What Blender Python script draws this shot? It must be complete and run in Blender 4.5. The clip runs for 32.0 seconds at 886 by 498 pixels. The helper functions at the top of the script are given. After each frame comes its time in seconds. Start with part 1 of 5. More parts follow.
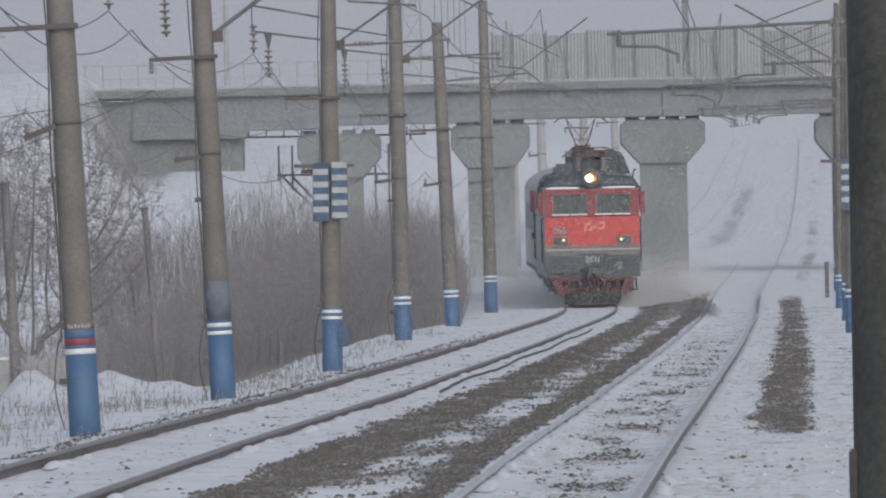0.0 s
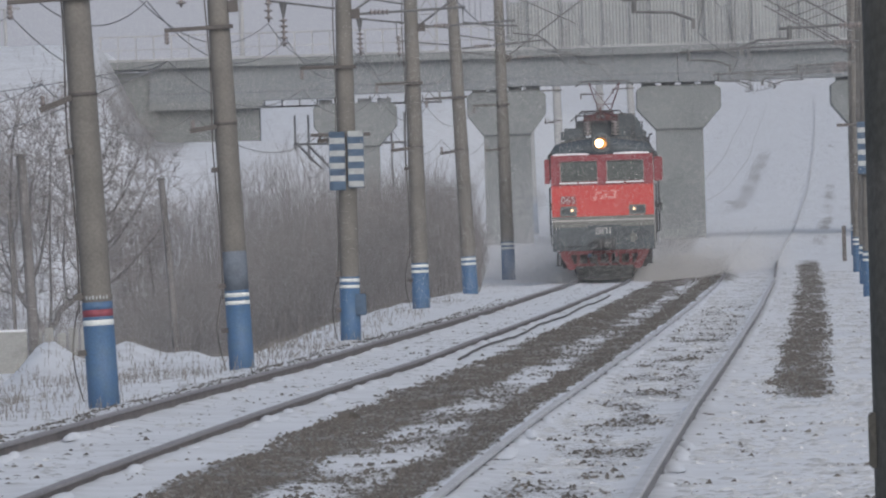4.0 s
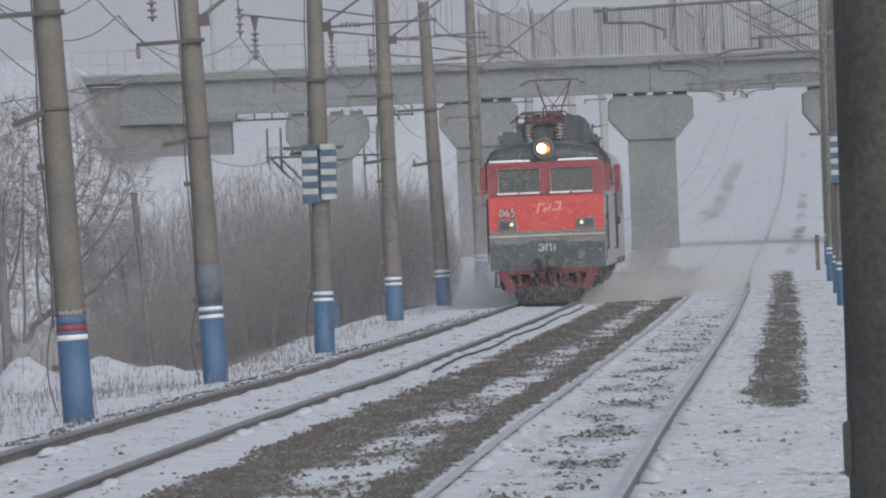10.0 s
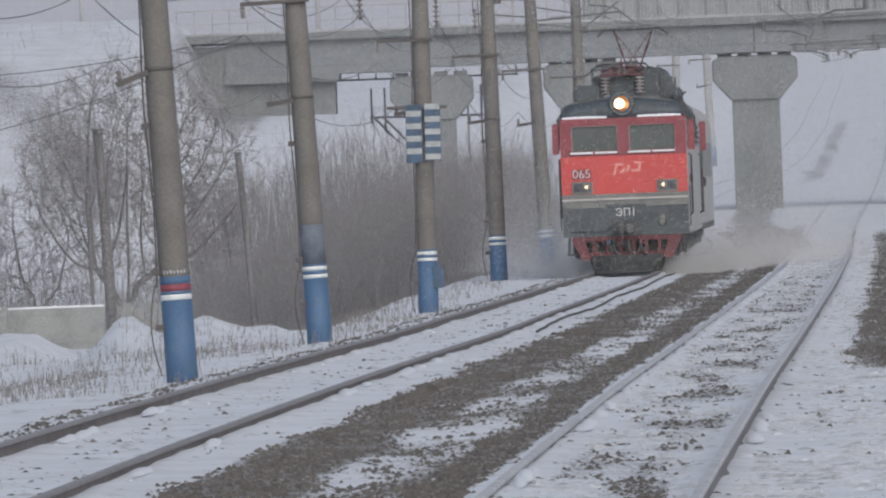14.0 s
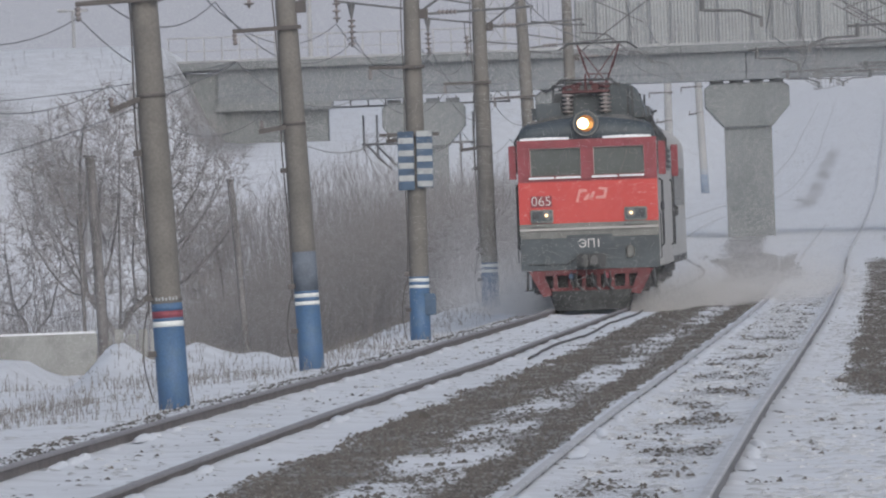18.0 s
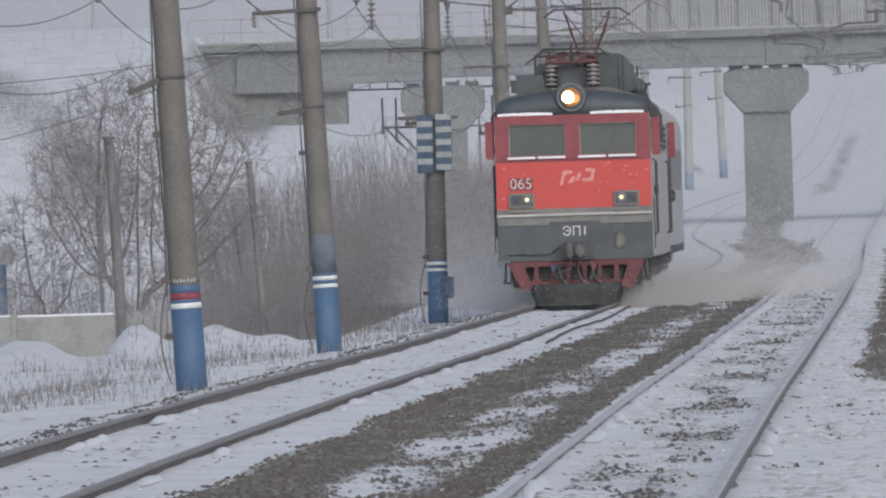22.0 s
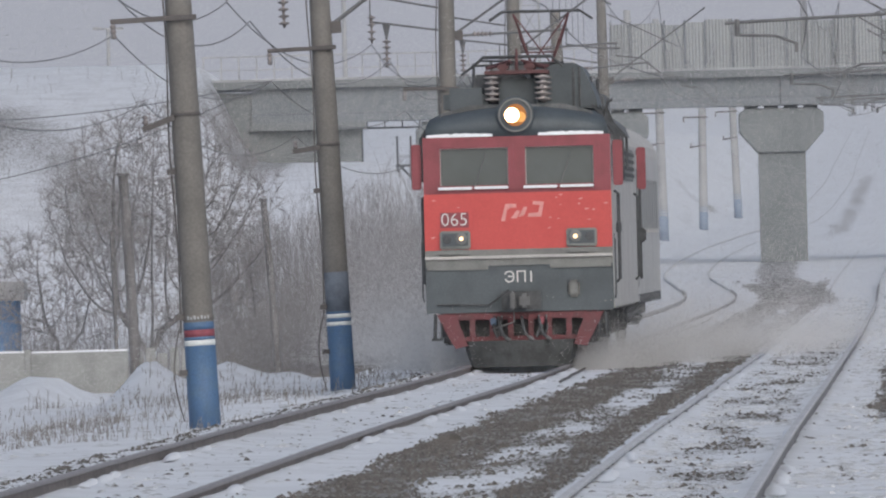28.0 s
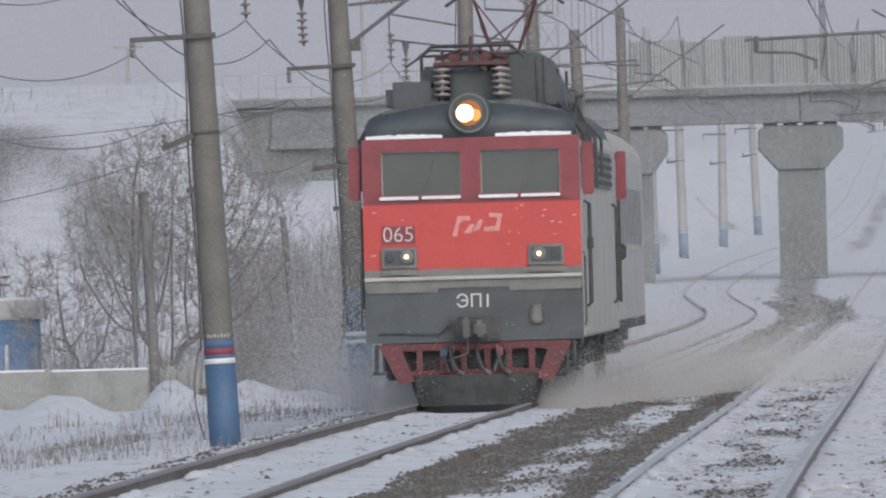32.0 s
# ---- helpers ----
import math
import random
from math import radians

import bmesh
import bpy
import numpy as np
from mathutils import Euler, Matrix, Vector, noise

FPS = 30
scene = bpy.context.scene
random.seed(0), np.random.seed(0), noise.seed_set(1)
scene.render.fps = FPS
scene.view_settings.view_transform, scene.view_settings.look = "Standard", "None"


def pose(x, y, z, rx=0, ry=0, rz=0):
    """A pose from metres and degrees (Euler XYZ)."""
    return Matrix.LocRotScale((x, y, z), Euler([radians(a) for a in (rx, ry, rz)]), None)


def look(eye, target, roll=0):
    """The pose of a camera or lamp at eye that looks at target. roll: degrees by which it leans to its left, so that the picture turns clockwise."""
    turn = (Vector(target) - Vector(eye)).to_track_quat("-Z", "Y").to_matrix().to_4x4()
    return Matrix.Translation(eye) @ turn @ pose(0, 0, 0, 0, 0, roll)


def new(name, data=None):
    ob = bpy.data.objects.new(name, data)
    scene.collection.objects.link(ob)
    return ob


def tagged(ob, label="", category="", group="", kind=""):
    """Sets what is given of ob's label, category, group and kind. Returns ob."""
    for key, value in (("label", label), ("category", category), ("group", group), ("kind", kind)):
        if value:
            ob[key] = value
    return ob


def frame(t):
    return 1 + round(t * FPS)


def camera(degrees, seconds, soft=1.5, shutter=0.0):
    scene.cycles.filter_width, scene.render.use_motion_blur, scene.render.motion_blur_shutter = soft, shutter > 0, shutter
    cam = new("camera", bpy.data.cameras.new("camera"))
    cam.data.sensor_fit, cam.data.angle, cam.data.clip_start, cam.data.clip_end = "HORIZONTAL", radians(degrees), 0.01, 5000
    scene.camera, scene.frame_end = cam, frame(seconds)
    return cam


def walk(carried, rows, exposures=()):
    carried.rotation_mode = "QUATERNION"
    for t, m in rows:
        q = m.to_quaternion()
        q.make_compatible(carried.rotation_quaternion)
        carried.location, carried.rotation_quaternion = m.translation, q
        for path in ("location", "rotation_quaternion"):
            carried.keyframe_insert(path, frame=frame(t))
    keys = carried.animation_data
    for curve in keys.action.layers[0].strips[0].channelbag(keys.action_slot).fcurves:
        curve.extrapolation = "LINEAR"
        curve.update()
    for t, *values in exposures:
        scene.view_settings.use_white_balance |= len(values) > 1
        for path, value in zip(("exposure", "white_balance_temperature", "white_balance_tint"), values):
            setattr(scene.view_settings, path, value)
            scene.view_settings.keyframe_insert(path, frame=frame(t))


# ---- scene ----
EYE = 2.2
cam = camera(3.3, 32.0, soft=2.15)
ROWS = [  # seconds, yaw, pitch, roll of the hand-held camera, which stays on one spot
    (0.0, 0.0000, 0.1874, 1.200),
    (0.5, -0.0093, 0.1466, 1.199),
    (1.0, -0.0424, 0.1626, 1.332),
    (1.5, -0.0854, 0.1407, 1.391),
    (2.0, -0.0320, 0.1192, 1.556),
    (2.5, -0.0056, 0.1142, 1.534),
    (3.0, 0.0142, 0.0947, 1.563),
    (3.5, 0.0703, 0.0685, 1.693),
    (5.5, -0.0156, 0.0711, 1.935),
    (6.0, -0.0106, 0.0389, 2.007),
    (6.5, 0.0119, 0.0638, 1.999),
    (7.0, 0.0369, 0.0731, 2.081),
    (7.5, 0.1075, 0.1147, 2.078),
    (8.0, 0.0978, 0.1307, 2.113),
    (8.5, 0.0076, 0.1721, 2.185),
    (9.0, 0.0538, 0.1641, 2.199),
    (9.5, -0.0096, 0.1248, 2.185),
    (10.0, -0.0335, 0.1108, 2.213),
    (10.5, 0.0255, 0.0876, 2.223),
    (11.0, 0.0645, 0.0516, 2.206),
    (11.5, 0.0957, 0.0249, 2.256),
    (12.0, 0.1884, -0.0174, 2.277),
    (12.5, 0.2883, -0.0893, 2.229),
    (13.0, 0.3039, -0.0790, 2.190),
    (13.5, 0.3678, -0.0719, 2.147),
    (14.0, 0.3538, -0.0237, 2.145),
    (14.5, 0.3673, 0.0059, 2.105),
    (16.5, 0.3058, 0.0625, 2.045),
    (17.0, 0.3560, 0.1173, 2.130),
    (17.5, 0.3610, 0.1168, 2.150),
    (18.0, 0.3243, 0.0760, 2.097),
    (18.5, 0.3138, 0.0175, 2.064),
    (19.0, 0.3119, 0.0530, 2.019),
    (19.5, 0.3575, -0.0030, 1.943),
    (20.0, 0.3790, 0.0067, 1.894),
    (20.5, 0.4134, -0.0062, 1.800),
    (21.0, 0.4169, 0.0400, 1.763),
    (21.5, 0.3856, 0.0452, 1.771),
    (22.0, 0.3918, 0.0164, 1.763),
    (22.5, 0.3578, 0.0168, 1.659),
    (23.0, 0.3608, 0.0223, 1.569),
    (23.5, 0.3918, 0.1055, 1.606),
    (24.0, 0.3985, 0.1257, 1.652),
    (24.5, 0.3796, 0.1468, 1.720),
    (25.0, 0.3640, 0.0947, 1.679),
    (25.5, 0.3500, 0.1060, 1.689),
    (26.0, 0.3920, 0.1384, 1.565),
    (26.5, 0.4472, 0.1770, 1.513),
    (28.5, 0.4375, 0.1578, 1.429),
    (29.0, 0.4425, 0.1855, 1.507),
    (29.5, 0.4709, 0.1689, 1.654),
    (30.0, 0.4464, 0.1821, 1.637),
    (30.5, 0.4198, 0.1543, 1.718),
    (31.0, 0.4667, 0.1603, 1.676),
    (31.5, 0.4781, 0.1793, 1.655),
    (32.0, 0.5184, 0.2287, 1.569),
]
walk(cam, [(t, pose(0, 0, EYE, 90 + pitch, roll, yaw)) for t, yaw, pitch, roll in ROWS], [(0.0, 0.15, 6120, 10), (10.0, 0.18, 6120, 10), (32.0, 0.21, 6120, 10)])

# ---- light: an overcast winter day, the sun a dim wide disc behind the cloud ----
SUN_EL, SUN_AZ = 28, 165
world = bpy.data.worlds.new("overcast_sky")
scene.world = world
world.use_nodes = True
wn = world.node_tree
sky = wn.nodes.new("ShaderNodeTexSky")
sky.sky_type, sky.sun_disc = "NISHITA", False
sky.sun_elevation, sky.sun_rotation = radians(SUN_EL), radians(SUN_AZ)
sky.air_density, sky.dust_density, sky.ozone_density = 1.0, 4.0, 1.0
grey = wn.nodes.new("ShaderNodeHueSaturation")
grey.inputs["Saturation"].default_value = 0.6
wn.links.new(sky.outputs[0], grey.inputs["Color"])
wn.links.new(grey.outputs[0], wn.nodes["Background"].inputs["Color"])
wn.nodes["Background"].inputs["Strength"].default_value = 0.112
sun_data = bpy.data.lights.new("sun", "SUN")
sun_data.energy, sun_data.angle, sun_data.color = 0.35, radians(95), (1.0, 0.985, 0.96)
sun = new("sun", sun_data)
to_sun = Vector((math.sin(radians(SUN_AZ)) * math.cos(radians(SUN_EL)), math.cos(radians(SUN_AZ)) * math.cos(radians(SUN_EL)), math.sin(radians(SUN_EL))))
sun.matrix_basis = look(to_sun * 100, (0, 0, 0))

# ---- materials ----
def mat(name, base, rough=0.8, var=0.25, scale=3.0, fine=40.0, bump=0.15, metal=0.0, second=None, lo=0.45, hi=0.62, stretch=(1, 1, 1), pale_peaks=0.0, random_tone=0.0):
    """A surface with two scales of variation: a broad one towards the second colour and a fine grain; the peaks can be
    whitened, as snow dust and as painted-in haze.
    """
    m = bpy.data.materials.new(name)
    m.use_nodes = True
    nt = m.node_tree
    bs = nt.nodes["Principled BSDF"]
    bs.inputs["Roughness"].default_value, bs.inputs["Metallic"].default_value = rough, metal
    co = nt.nodes.new("ShaderNodeTexCoord")
    mp = nt.nodes.new("ShaderNodeMapping")
    mp.inputs["Scale"].default_value = stretch
    nt.links.new(co.outputs["Object"], mp.inputs["Vector"])
    def noise_at(sc, det):
        n = nt.nodes.new("ShaderNodeTexNoise")
        n.inputs["Scale"].default_value, n.inputs["Detail"].default_value = sc, det
        nt.links.new(mp.outputs[0], n.inputs["Vector"])
        return n.outputs["Fac"]
    def ramp(fac, a, b, ca, cb):
        r = nt.nodes.new("ShaderNodeValToRGB")
        r.color_ramp.elements[0].position, r.color_ramp.elements[1].position = a, b
        r.color_ramp.elements[0].color, r.color_ramp.elements[1].color = (*ca, 1), (*cb, 1)
        nt.links.new(fac, r.inputs[0])
        return r.outputs[0]
    def mix(kind, a, b, fac):
        x = nt.nodes.new("ShaderNodeMix")
        x.data_type, x.blend_type = "RGBA", kind
        for sock, v in ((x.inputs[0], fac), (x.inputs[6], a), (x.inputs[7], b)):
            if hasattr(v, "is_linked"):
                nt.links.new(v, sock)
            else:
                sock.default_value = v if isinstance(v, float) else (*v, 1)
        return x.outputs[2]
    second = second or tuple(c * (1 - var) for c in base)
    broad, grain = noise_at(scale, 5), noise_at(fine, 4)
    col = ramp(broad, lo, hi, base, second)
    col = mix("MULTIPLY", col, ramp(grain, 0.3, 0.7, (1 - var,) * 3, (1, 1, 1)), 1.0)
    if pale_peaks:
        col = mix("MIX", col, (0.75, 0.77, 0.8), mix("MULTIPLY", ramp(noise_at(scale * 3, 6), 0.35, 0.7, (0, 0, 0), (1, 1, 1)), (pale_peaks,) * 3, 1.0))
    if random_tone:
        oi = nt.nodes.new("ShaderNodeObjectInfo")
        col = mix("MULTIPLY", col, ramp(oi.outputs["Random"], 0, 1, (1 - random_tone,) * 3, (1, 1, 1)), 1.0)
    nt.links.new(col, bs.inputs["Base Color"])
    bp = nt.nodes.new("ShaderNodeBump")
    bp.inputs["Strength"].default_value, bp.inputs["Distance"].default_value = bump, 0.02
    nt.links.new(grain, bp.inputs["Height"])
    nt.links.new(bp.outputs[0], bs.inputs["Normal"])
    return m

def glow(name, colour, strength):
    m = bpy.data.materials.new(name)
    m.use_nodes = True
    bs = m.node_tree.nodes["Principled BSDF"]
    bs.inputs["Base Color"].default_value = (0.0, 0.0, 0.0, 1)
    bs.inputs["Specular IOR Level"].default_value = 0.0
    bs.inputs["Emission Color"].default_value, bs.inputs["Emission Strength"].default_value = (*colour, 1), strength
    return m

CONCRETE = mat("pole_concrete", (0.178, 0.169, 0.158), var=0.22, scale=1.2, fine=25, second=(0.145, 0.139, 0.13))
DARK_CONCRETE = mat("mossy_concrete", (0.088, 0.086, 0.08), var=0.4, scale=3, fine=45, bump=0.35, second=(0.062, 0.063, 0.058))
PIER = mat("weathered_pier_concrete", (0.195, 0.208, 0.218), var=0.14, scale=0.35, fine=6, second=(0.165, 0.178, 0.188))
GIRDER = mat("girder_paint", (0.195, 0.21, 0.23), var=0.12, scale=0.3, fine=6, second=(0.175, 0.19, 0.208))
SCREEN = mat("screen_sheet", (0.34, 0.355, 0.365), var=0.08, scale=0.8, fine=6, random_tone=0.14)
BLUE = mat("blue_paint", (0.075, 0.145, 0.27), rough=0.6, var=0.25, scale=5, fine=40, second=(0.085, 0.15, 0.25))
WHITE = mat("white_paint", (0.72, 0.75, 0.74), rough=0.6, var=0.15, scale=8, fine=40)
# Board paints: dirty, and dulled further with haze put into the colour.
BOARD_WHITE = mat("dirty_hazed_white", (0.40, 0.42, 0.43), rough=0.7, var=0.2, scale=6, fine=40)
BOARD_BLUE = mat("dirty_hazed_blue", (0.075, 0.12, 0.19), rough=0.7, var=0.25, scale=5, fine=40)
RED_BAND = mat("red_band_paint", (0.28, 0.075, 0.10), rough=0.6, var=0.2, scale=8, fine=40)
RUST = mat("rusty_steel", (0.135, 0.125, 0.123), rough=0.75, var=0.35, scale=6, fine=60, metal=0.2, second=(0.112, 0.104, 0.104))
RAIL = mat("rail_steel", (0.20, 0.175, 0.168), rough=0.8, var=0.3, scale=2, fine=50, metal=0.0, second=(0.155, 0.138, 0.134))
RAIL_TOP = mat("worn_rail_head", (0.28, 0.265, 0.272), rough=0.6, var=0.15, scale=3, fine=60, metal=0.0)
# Pale rail colour for the far stretch, where it imitates haze.
HAZED_RAIL = mat("hazed_rail", (0.64, 0.655, 0.68), rough=0.8, var=0.2, scale=0.4, fine=10)
# Frost on the second track; on the first, a step of painted haze.
FROSTED_HAZED_RAIL = mat("frosted_hazed_rail", (0.235, 0.228, 0.238), rough=0.7, var=0.3, scale=1.5, fine=30, second=(0.19, 0.185, 0.192), stretch=(1, 0.2, 1))
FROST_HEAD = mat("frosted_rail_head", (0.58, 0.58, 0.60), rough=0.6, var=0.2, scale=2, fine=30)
STEEL = mat("grey_steel", (0.17, 0.172, 0.178), rough=0.6, var=0.25, scale=4, fine=50, metal=0.3)
WIRE = mat("overhead_wire", (0.18, 0.178, 0.18), rough=0.6, var=0.2)
PORCELAIN = mat("insulator_glaze", (0.22, 0.20, 0.20), rough=0.3, var=0.2)
PINK_GLAZE = mat("dusty_insulator_glaze", (0.38, 0.35, 0.35), rough=0.5, var=0.2)
SNOW = mat("snow", (0.76, 0.78, 0.82), rough=0.7, var=0.05, scale=0.6, fine=12, bump=0.4)
CRUST = mat("crusted_snow", (0.62, 0.635, 0.66), rough=0.8, var=0.25, scale=1.6, fine=14, second=(0.42, 0.43, 0.45))
# Greyer than the snow; on far mast stripes it is white paint with haze added.
GREY_SNOW = mat("grey_snow", (0.44, 0.452, 0.475), rough=0.8, var=0.2, scale=0.8, fine=12)
GRAVEL = mat("gravel_stones", (0.165, 0.152, 0.14), rough=0.9, var=0.45, scale=8, fine=60, second=(0.10, 0.093, 0.086), bump=0.6)
# Twigs, brush, bark and grass are whitened to stand in for haze.
TWIG = mat("hazed_twigs", (0.34, 0.312, 0.305), rough=0.9, var=0.3, scale=4, fine=40, pale_peaks=0.25)
BRUSH = mat("brush_stems", (0.285, 0.262, 0.255), rough=0.9, var=0.3, scale=2, fine=30, pale_peaks=0.2)
BARK = mat("tree_bark", (0.20, 0.19, 0.192), rough=0.95, var=0.3, scale=4, fine=40, pale_peaks=0.15)
DRY_GRASS = mat("dry_grass", (0.27, 0.24, 0.215), rough=0.9, var=0.3, scale=4, fine=40, pale_peaks=0.2)
POST_WOOD = mat("weathered_post_wood", (0.19, 0.182, 0.182), rough=0.95, var=0.3, scale=3, fine=40, stretch=(1, 1, 0.2))
FENCE = mat("fence_concrete", (0.30, 0.305, 0.30), var=0.2, scale=1.5, fine=30)
LOCO_RED = mat("locomotive_red", (0.49, 0.064, 0.06), rough=0.5, var=0.12, scale=2.5, fine=30, second=(0.47, 0.058, 0.056), bump=0.04)
LOCO_DARK_RED = mat("locomotive_dark_red", (0.24, 0.05, 0.065), rough=0.5, var=0.15, scale=3, fine=30, bump=0.04)
GRIMY_RED = mat("grimy_red_frame", (0.165, 0.052, 0.06), rough=0.7, var=0.35, scale=4, fine=30, second=(0.14, 0.06, 0.065))
LOCO_GREY = mat("locomotive_dark_grey", (0.076, 0.092, 0.106), rough=0.55, var=0.2, scale=2, fine=30, bump=0.05)
LOCO_ROOF = mat("roof_dark_grey", (0.085, 0.09, 0.096), rough=0.65, var=0.3, scale=2, fine=25, pale_peaks=0.12, bump=0.1)
LOCO_LIGHT = mat("side_light_grey", (0.52, 0.51, 0.50), rough=0.8, var=0.2, scale=1.2, fine=20, second=(0.44, 0.43, 0.425))
LOCO_BELT = mat("belt_grey", (0.19, 0.195, 0.19), rough=0.55, var=0.2, scale=3, fine=30)
BLACK = mat("grimy_black", (0.088, 0.092, 0.098), rough=0.8, var=0.4, scale=4, fine=40, pale_peaks=0.02)
PLOUGH = mat("plough_steel", (0.058, 0.062, 0.064), rough=0.8, var=0.35, scale=4, fine=30)
RUBBER = mat("black_rubber", (0.05, 0.05, 0.052), rough=0.7)
COACH = mat("coach_pale_grey", (0.50, 0.50, 0.50), rough=0.8, var=0.12, scale=1, fine=20)
HEAD_GLOW = glow("headlight_glow", (1.0, 0.66, 0.30), 9.0)
LAMP_GLOW = glow("marker_lamp_glow", (1.0, 0.66, 0.34), 2.6)
GLASS = mat("cab_window_glass", (0.095, 0.11, 0.112), rough=0.12, var=0.1, scale=1.5, fine=6, bump=0.0)
# Paler copies of concrete and blue paint, with distance haze put into the colour.
HAZE_GREY = mat("haze_grey", (0.36, 0.365, 0.375), rough=0.9, var=0.12, scale=0.8, fine=20)
HAZE_BLUE = mat("haze_blue", (0.23, 0.28, 0.36), rough=0.9, var=0.15, scale=2, fine=20)
BLUE_WASH = mat("thin_blue_wash", (0.15, 0.175, 0.215), rough=0.8, var=0.2, scale=4, fine=30)
WHIRLED = mat("whirled_snow", (0.76, 0.75, 0.745), rough=0.9, var=0.05)
# Toned like the haze that these added flakes stand in for.
FLAKES = mat("haze_flake", (0.56, 0.557, 0.565), rough=0.9, var=0.05)
COACH_GLASS = mat("coach_window_glass", (0.16, 0.165, 0.165), rough=0.4, var=0.1)
FOG = glow("fog_backdrop", (0.35, 0.35, 0.382), 1.0)

# ---- building helpers ----
def part(name, bm, material, parent=None, label="", smooth=False):
    me = bpy.data.meshes.new(name)
    bm.to_mesh(me)
    bm.free()
    me.materials.append(material)
    if smooth:
        for p in me.polygons:
            p.use_smooth = True
    ob = new(name, me)
    ob.parent = parent
    return tagged(ob, label=label)

def raw(name, verts, faces, material, parent=None, label="", smooth=False):
    me = bpy.data.meshes.new(name)
    me.from_pydata(verts, [], faces)
    me.update()
    me.materials.append(material)
    if smooth:
        me.polygons.foreach_set("use_smooth", [True] * len(me.polygons))
    ob = new(name, me)
    ob.parent = parent
    return tagged(ob, label=label)

def thing(name, label, category, at=(0, 0, 0), group="", kind="", turn=0):
    ob = new(name)
    ob.matrix_basis = pose(*at, 0, 0, turn)
    return tagged(ob, label, category, group, kind)

def box(x0, x1, y0, y1, z0, z1, bevel=0.0, bm=None, m=None):
    own = bm is None
    bm = bm or bmesh.new()
    made = bmesh.ops.create_cube(bm, size=1)["verts"]
    bmesh.ops.transform(bm, verts=made, matrix=(m or Matrix()) @ Matrix.Translation(((x0 + x1) / 2, (y0 + y1) / 2, (z0 + z1) / 2)) @ Matrix.Diagonal((abs(x1 - x0), abs(y1 - y0), abs(z1 - z0), 1)))
    if bevel and own:
        bmesh.ops.bevel(bm, geom=bm.edges[:], offset=bevel, segments=2, affect="EDGES")
    return bm

def tube(points, r, bm=None, n=8, r_end=None):
    """A round bar through the points, tapering from r to r_end."""
    bm = bm or bmesh.new()
    pts = [Vector(p) for p in points]
    rings = []
    for i, p in enumerate(pts):
        d = (pts[min(i + 1, len(pts) - 1)] - pts[max(i - 1, 0)]).normalized()
        a = d.cross(Vector((0, 0, 1)) if abs(d.z) < 0.9 else Vector((0, 1, 0))).normalized()
        b = d.cross(a)
        rr = r + ((r_end if r_end is not None else r) - r) * i / max(1, len(pts) - 1)
        rings.append([bm.verts.new(p + rr * (math.cos(t) * a + math.sin(t) * b)) for t in (2 * math.pi * k / n for k in range(n))])
    for u, v in zip(rings, rings[1:]):
        for k in range(n):
            bm.faces.new((u[k], u[(k + 1) % n], v[(k + 1) % n], v[k]))
    bm.faces.new(rings[0])
    bm.faces.new(rings[-1][::-1])
    return bm

def lathe(profile, bm=None, n=16, m=None):
    """A turned body about z from (radius, height) pairs."""
    bm = bm or bmesh.new()
    m = m or Matrix()
    rings = [[bm.verts.new(m @ Vector((max(r, 0.001) * math.cos(2 * math.pi * k / n), max(r, 0.001) * math.sin(2 * math.pi * k / n), z))) for k in range(n)] for r, z in profile]
    for u, v in zip(rings, rings[1:]):
        for k in range(n):
            bm.faces.new((u[k], u[(k + 1) % n], v[(k + 1) % n], v[k]))
    bm.faces.new(rings[0][::-1])
    bm.faces.new(rings[-1])
    return bm

def prism(outline, y0, y1, bm=None, plane="xz"):
    """An outline in the xz plane drawn out along y (or a yz outline along x)."""
    bm = bm or bmesh.new()
    put = (lambda p, d: (p[0], d, p[1])) if plane == "xz" else (lambda p, d: (d, p[0], p[1]))
    a = [bm.verts.new(put(p, y0)) for p in outline]
    b = [bm.verts.new(put(p, y1)) for p in outline]
    k = len(outline)
    bm.faces.new(a[::-1])
    bm.faces.new(b)
    for i in range(k):
        bm.faces.new((a[i], a[(i + 1) % k], b[(i + 1) % k], b[i]))
    bmesh.ops.recalc_face_normals(bm, faces=bm.faces[:])
    return bm

def glide(table):
    """A smooth curve through (x, y) pairs."""
    xs, ys = np.array([p[0] for p in table], float), np.array([p[1] for p in table], float)
    ms = np.gradient(ys, xs)
    n = int((xs[-1] - xs[0]) * 2) + 1
    q = np.linspace(xs[0], xs[-1], n * (10 if n < 60 else 1))
    k = np.clip(np.searchsorted(xs, q) - 1, 0, len(xs) - 2)
    h = xs[k + 1] - xs[k]
    t = (q - xs[k]) / h
    fine = ((2 * t**3 - 3 * t * t + 1) * ys[k] + (t**3 - 2 * t * t + t) * h * ms[k] + (3 * t * t - 2 * t**3) * ys[k + 1] + (t**3 - t * t) * h * ms[k + 1]).tolist()
    x0, step, last = float(xs[0]), float(q[1] - q[0]), len(fine) - 2
    def at(x):
        f = (x - x0) / step
        i = min(max(int(f), 0), last)
        f = min(max(f - i, 0.0), 1.0)
        return fine[i] * (1 - f) + fine[i + 1] * f
    return at

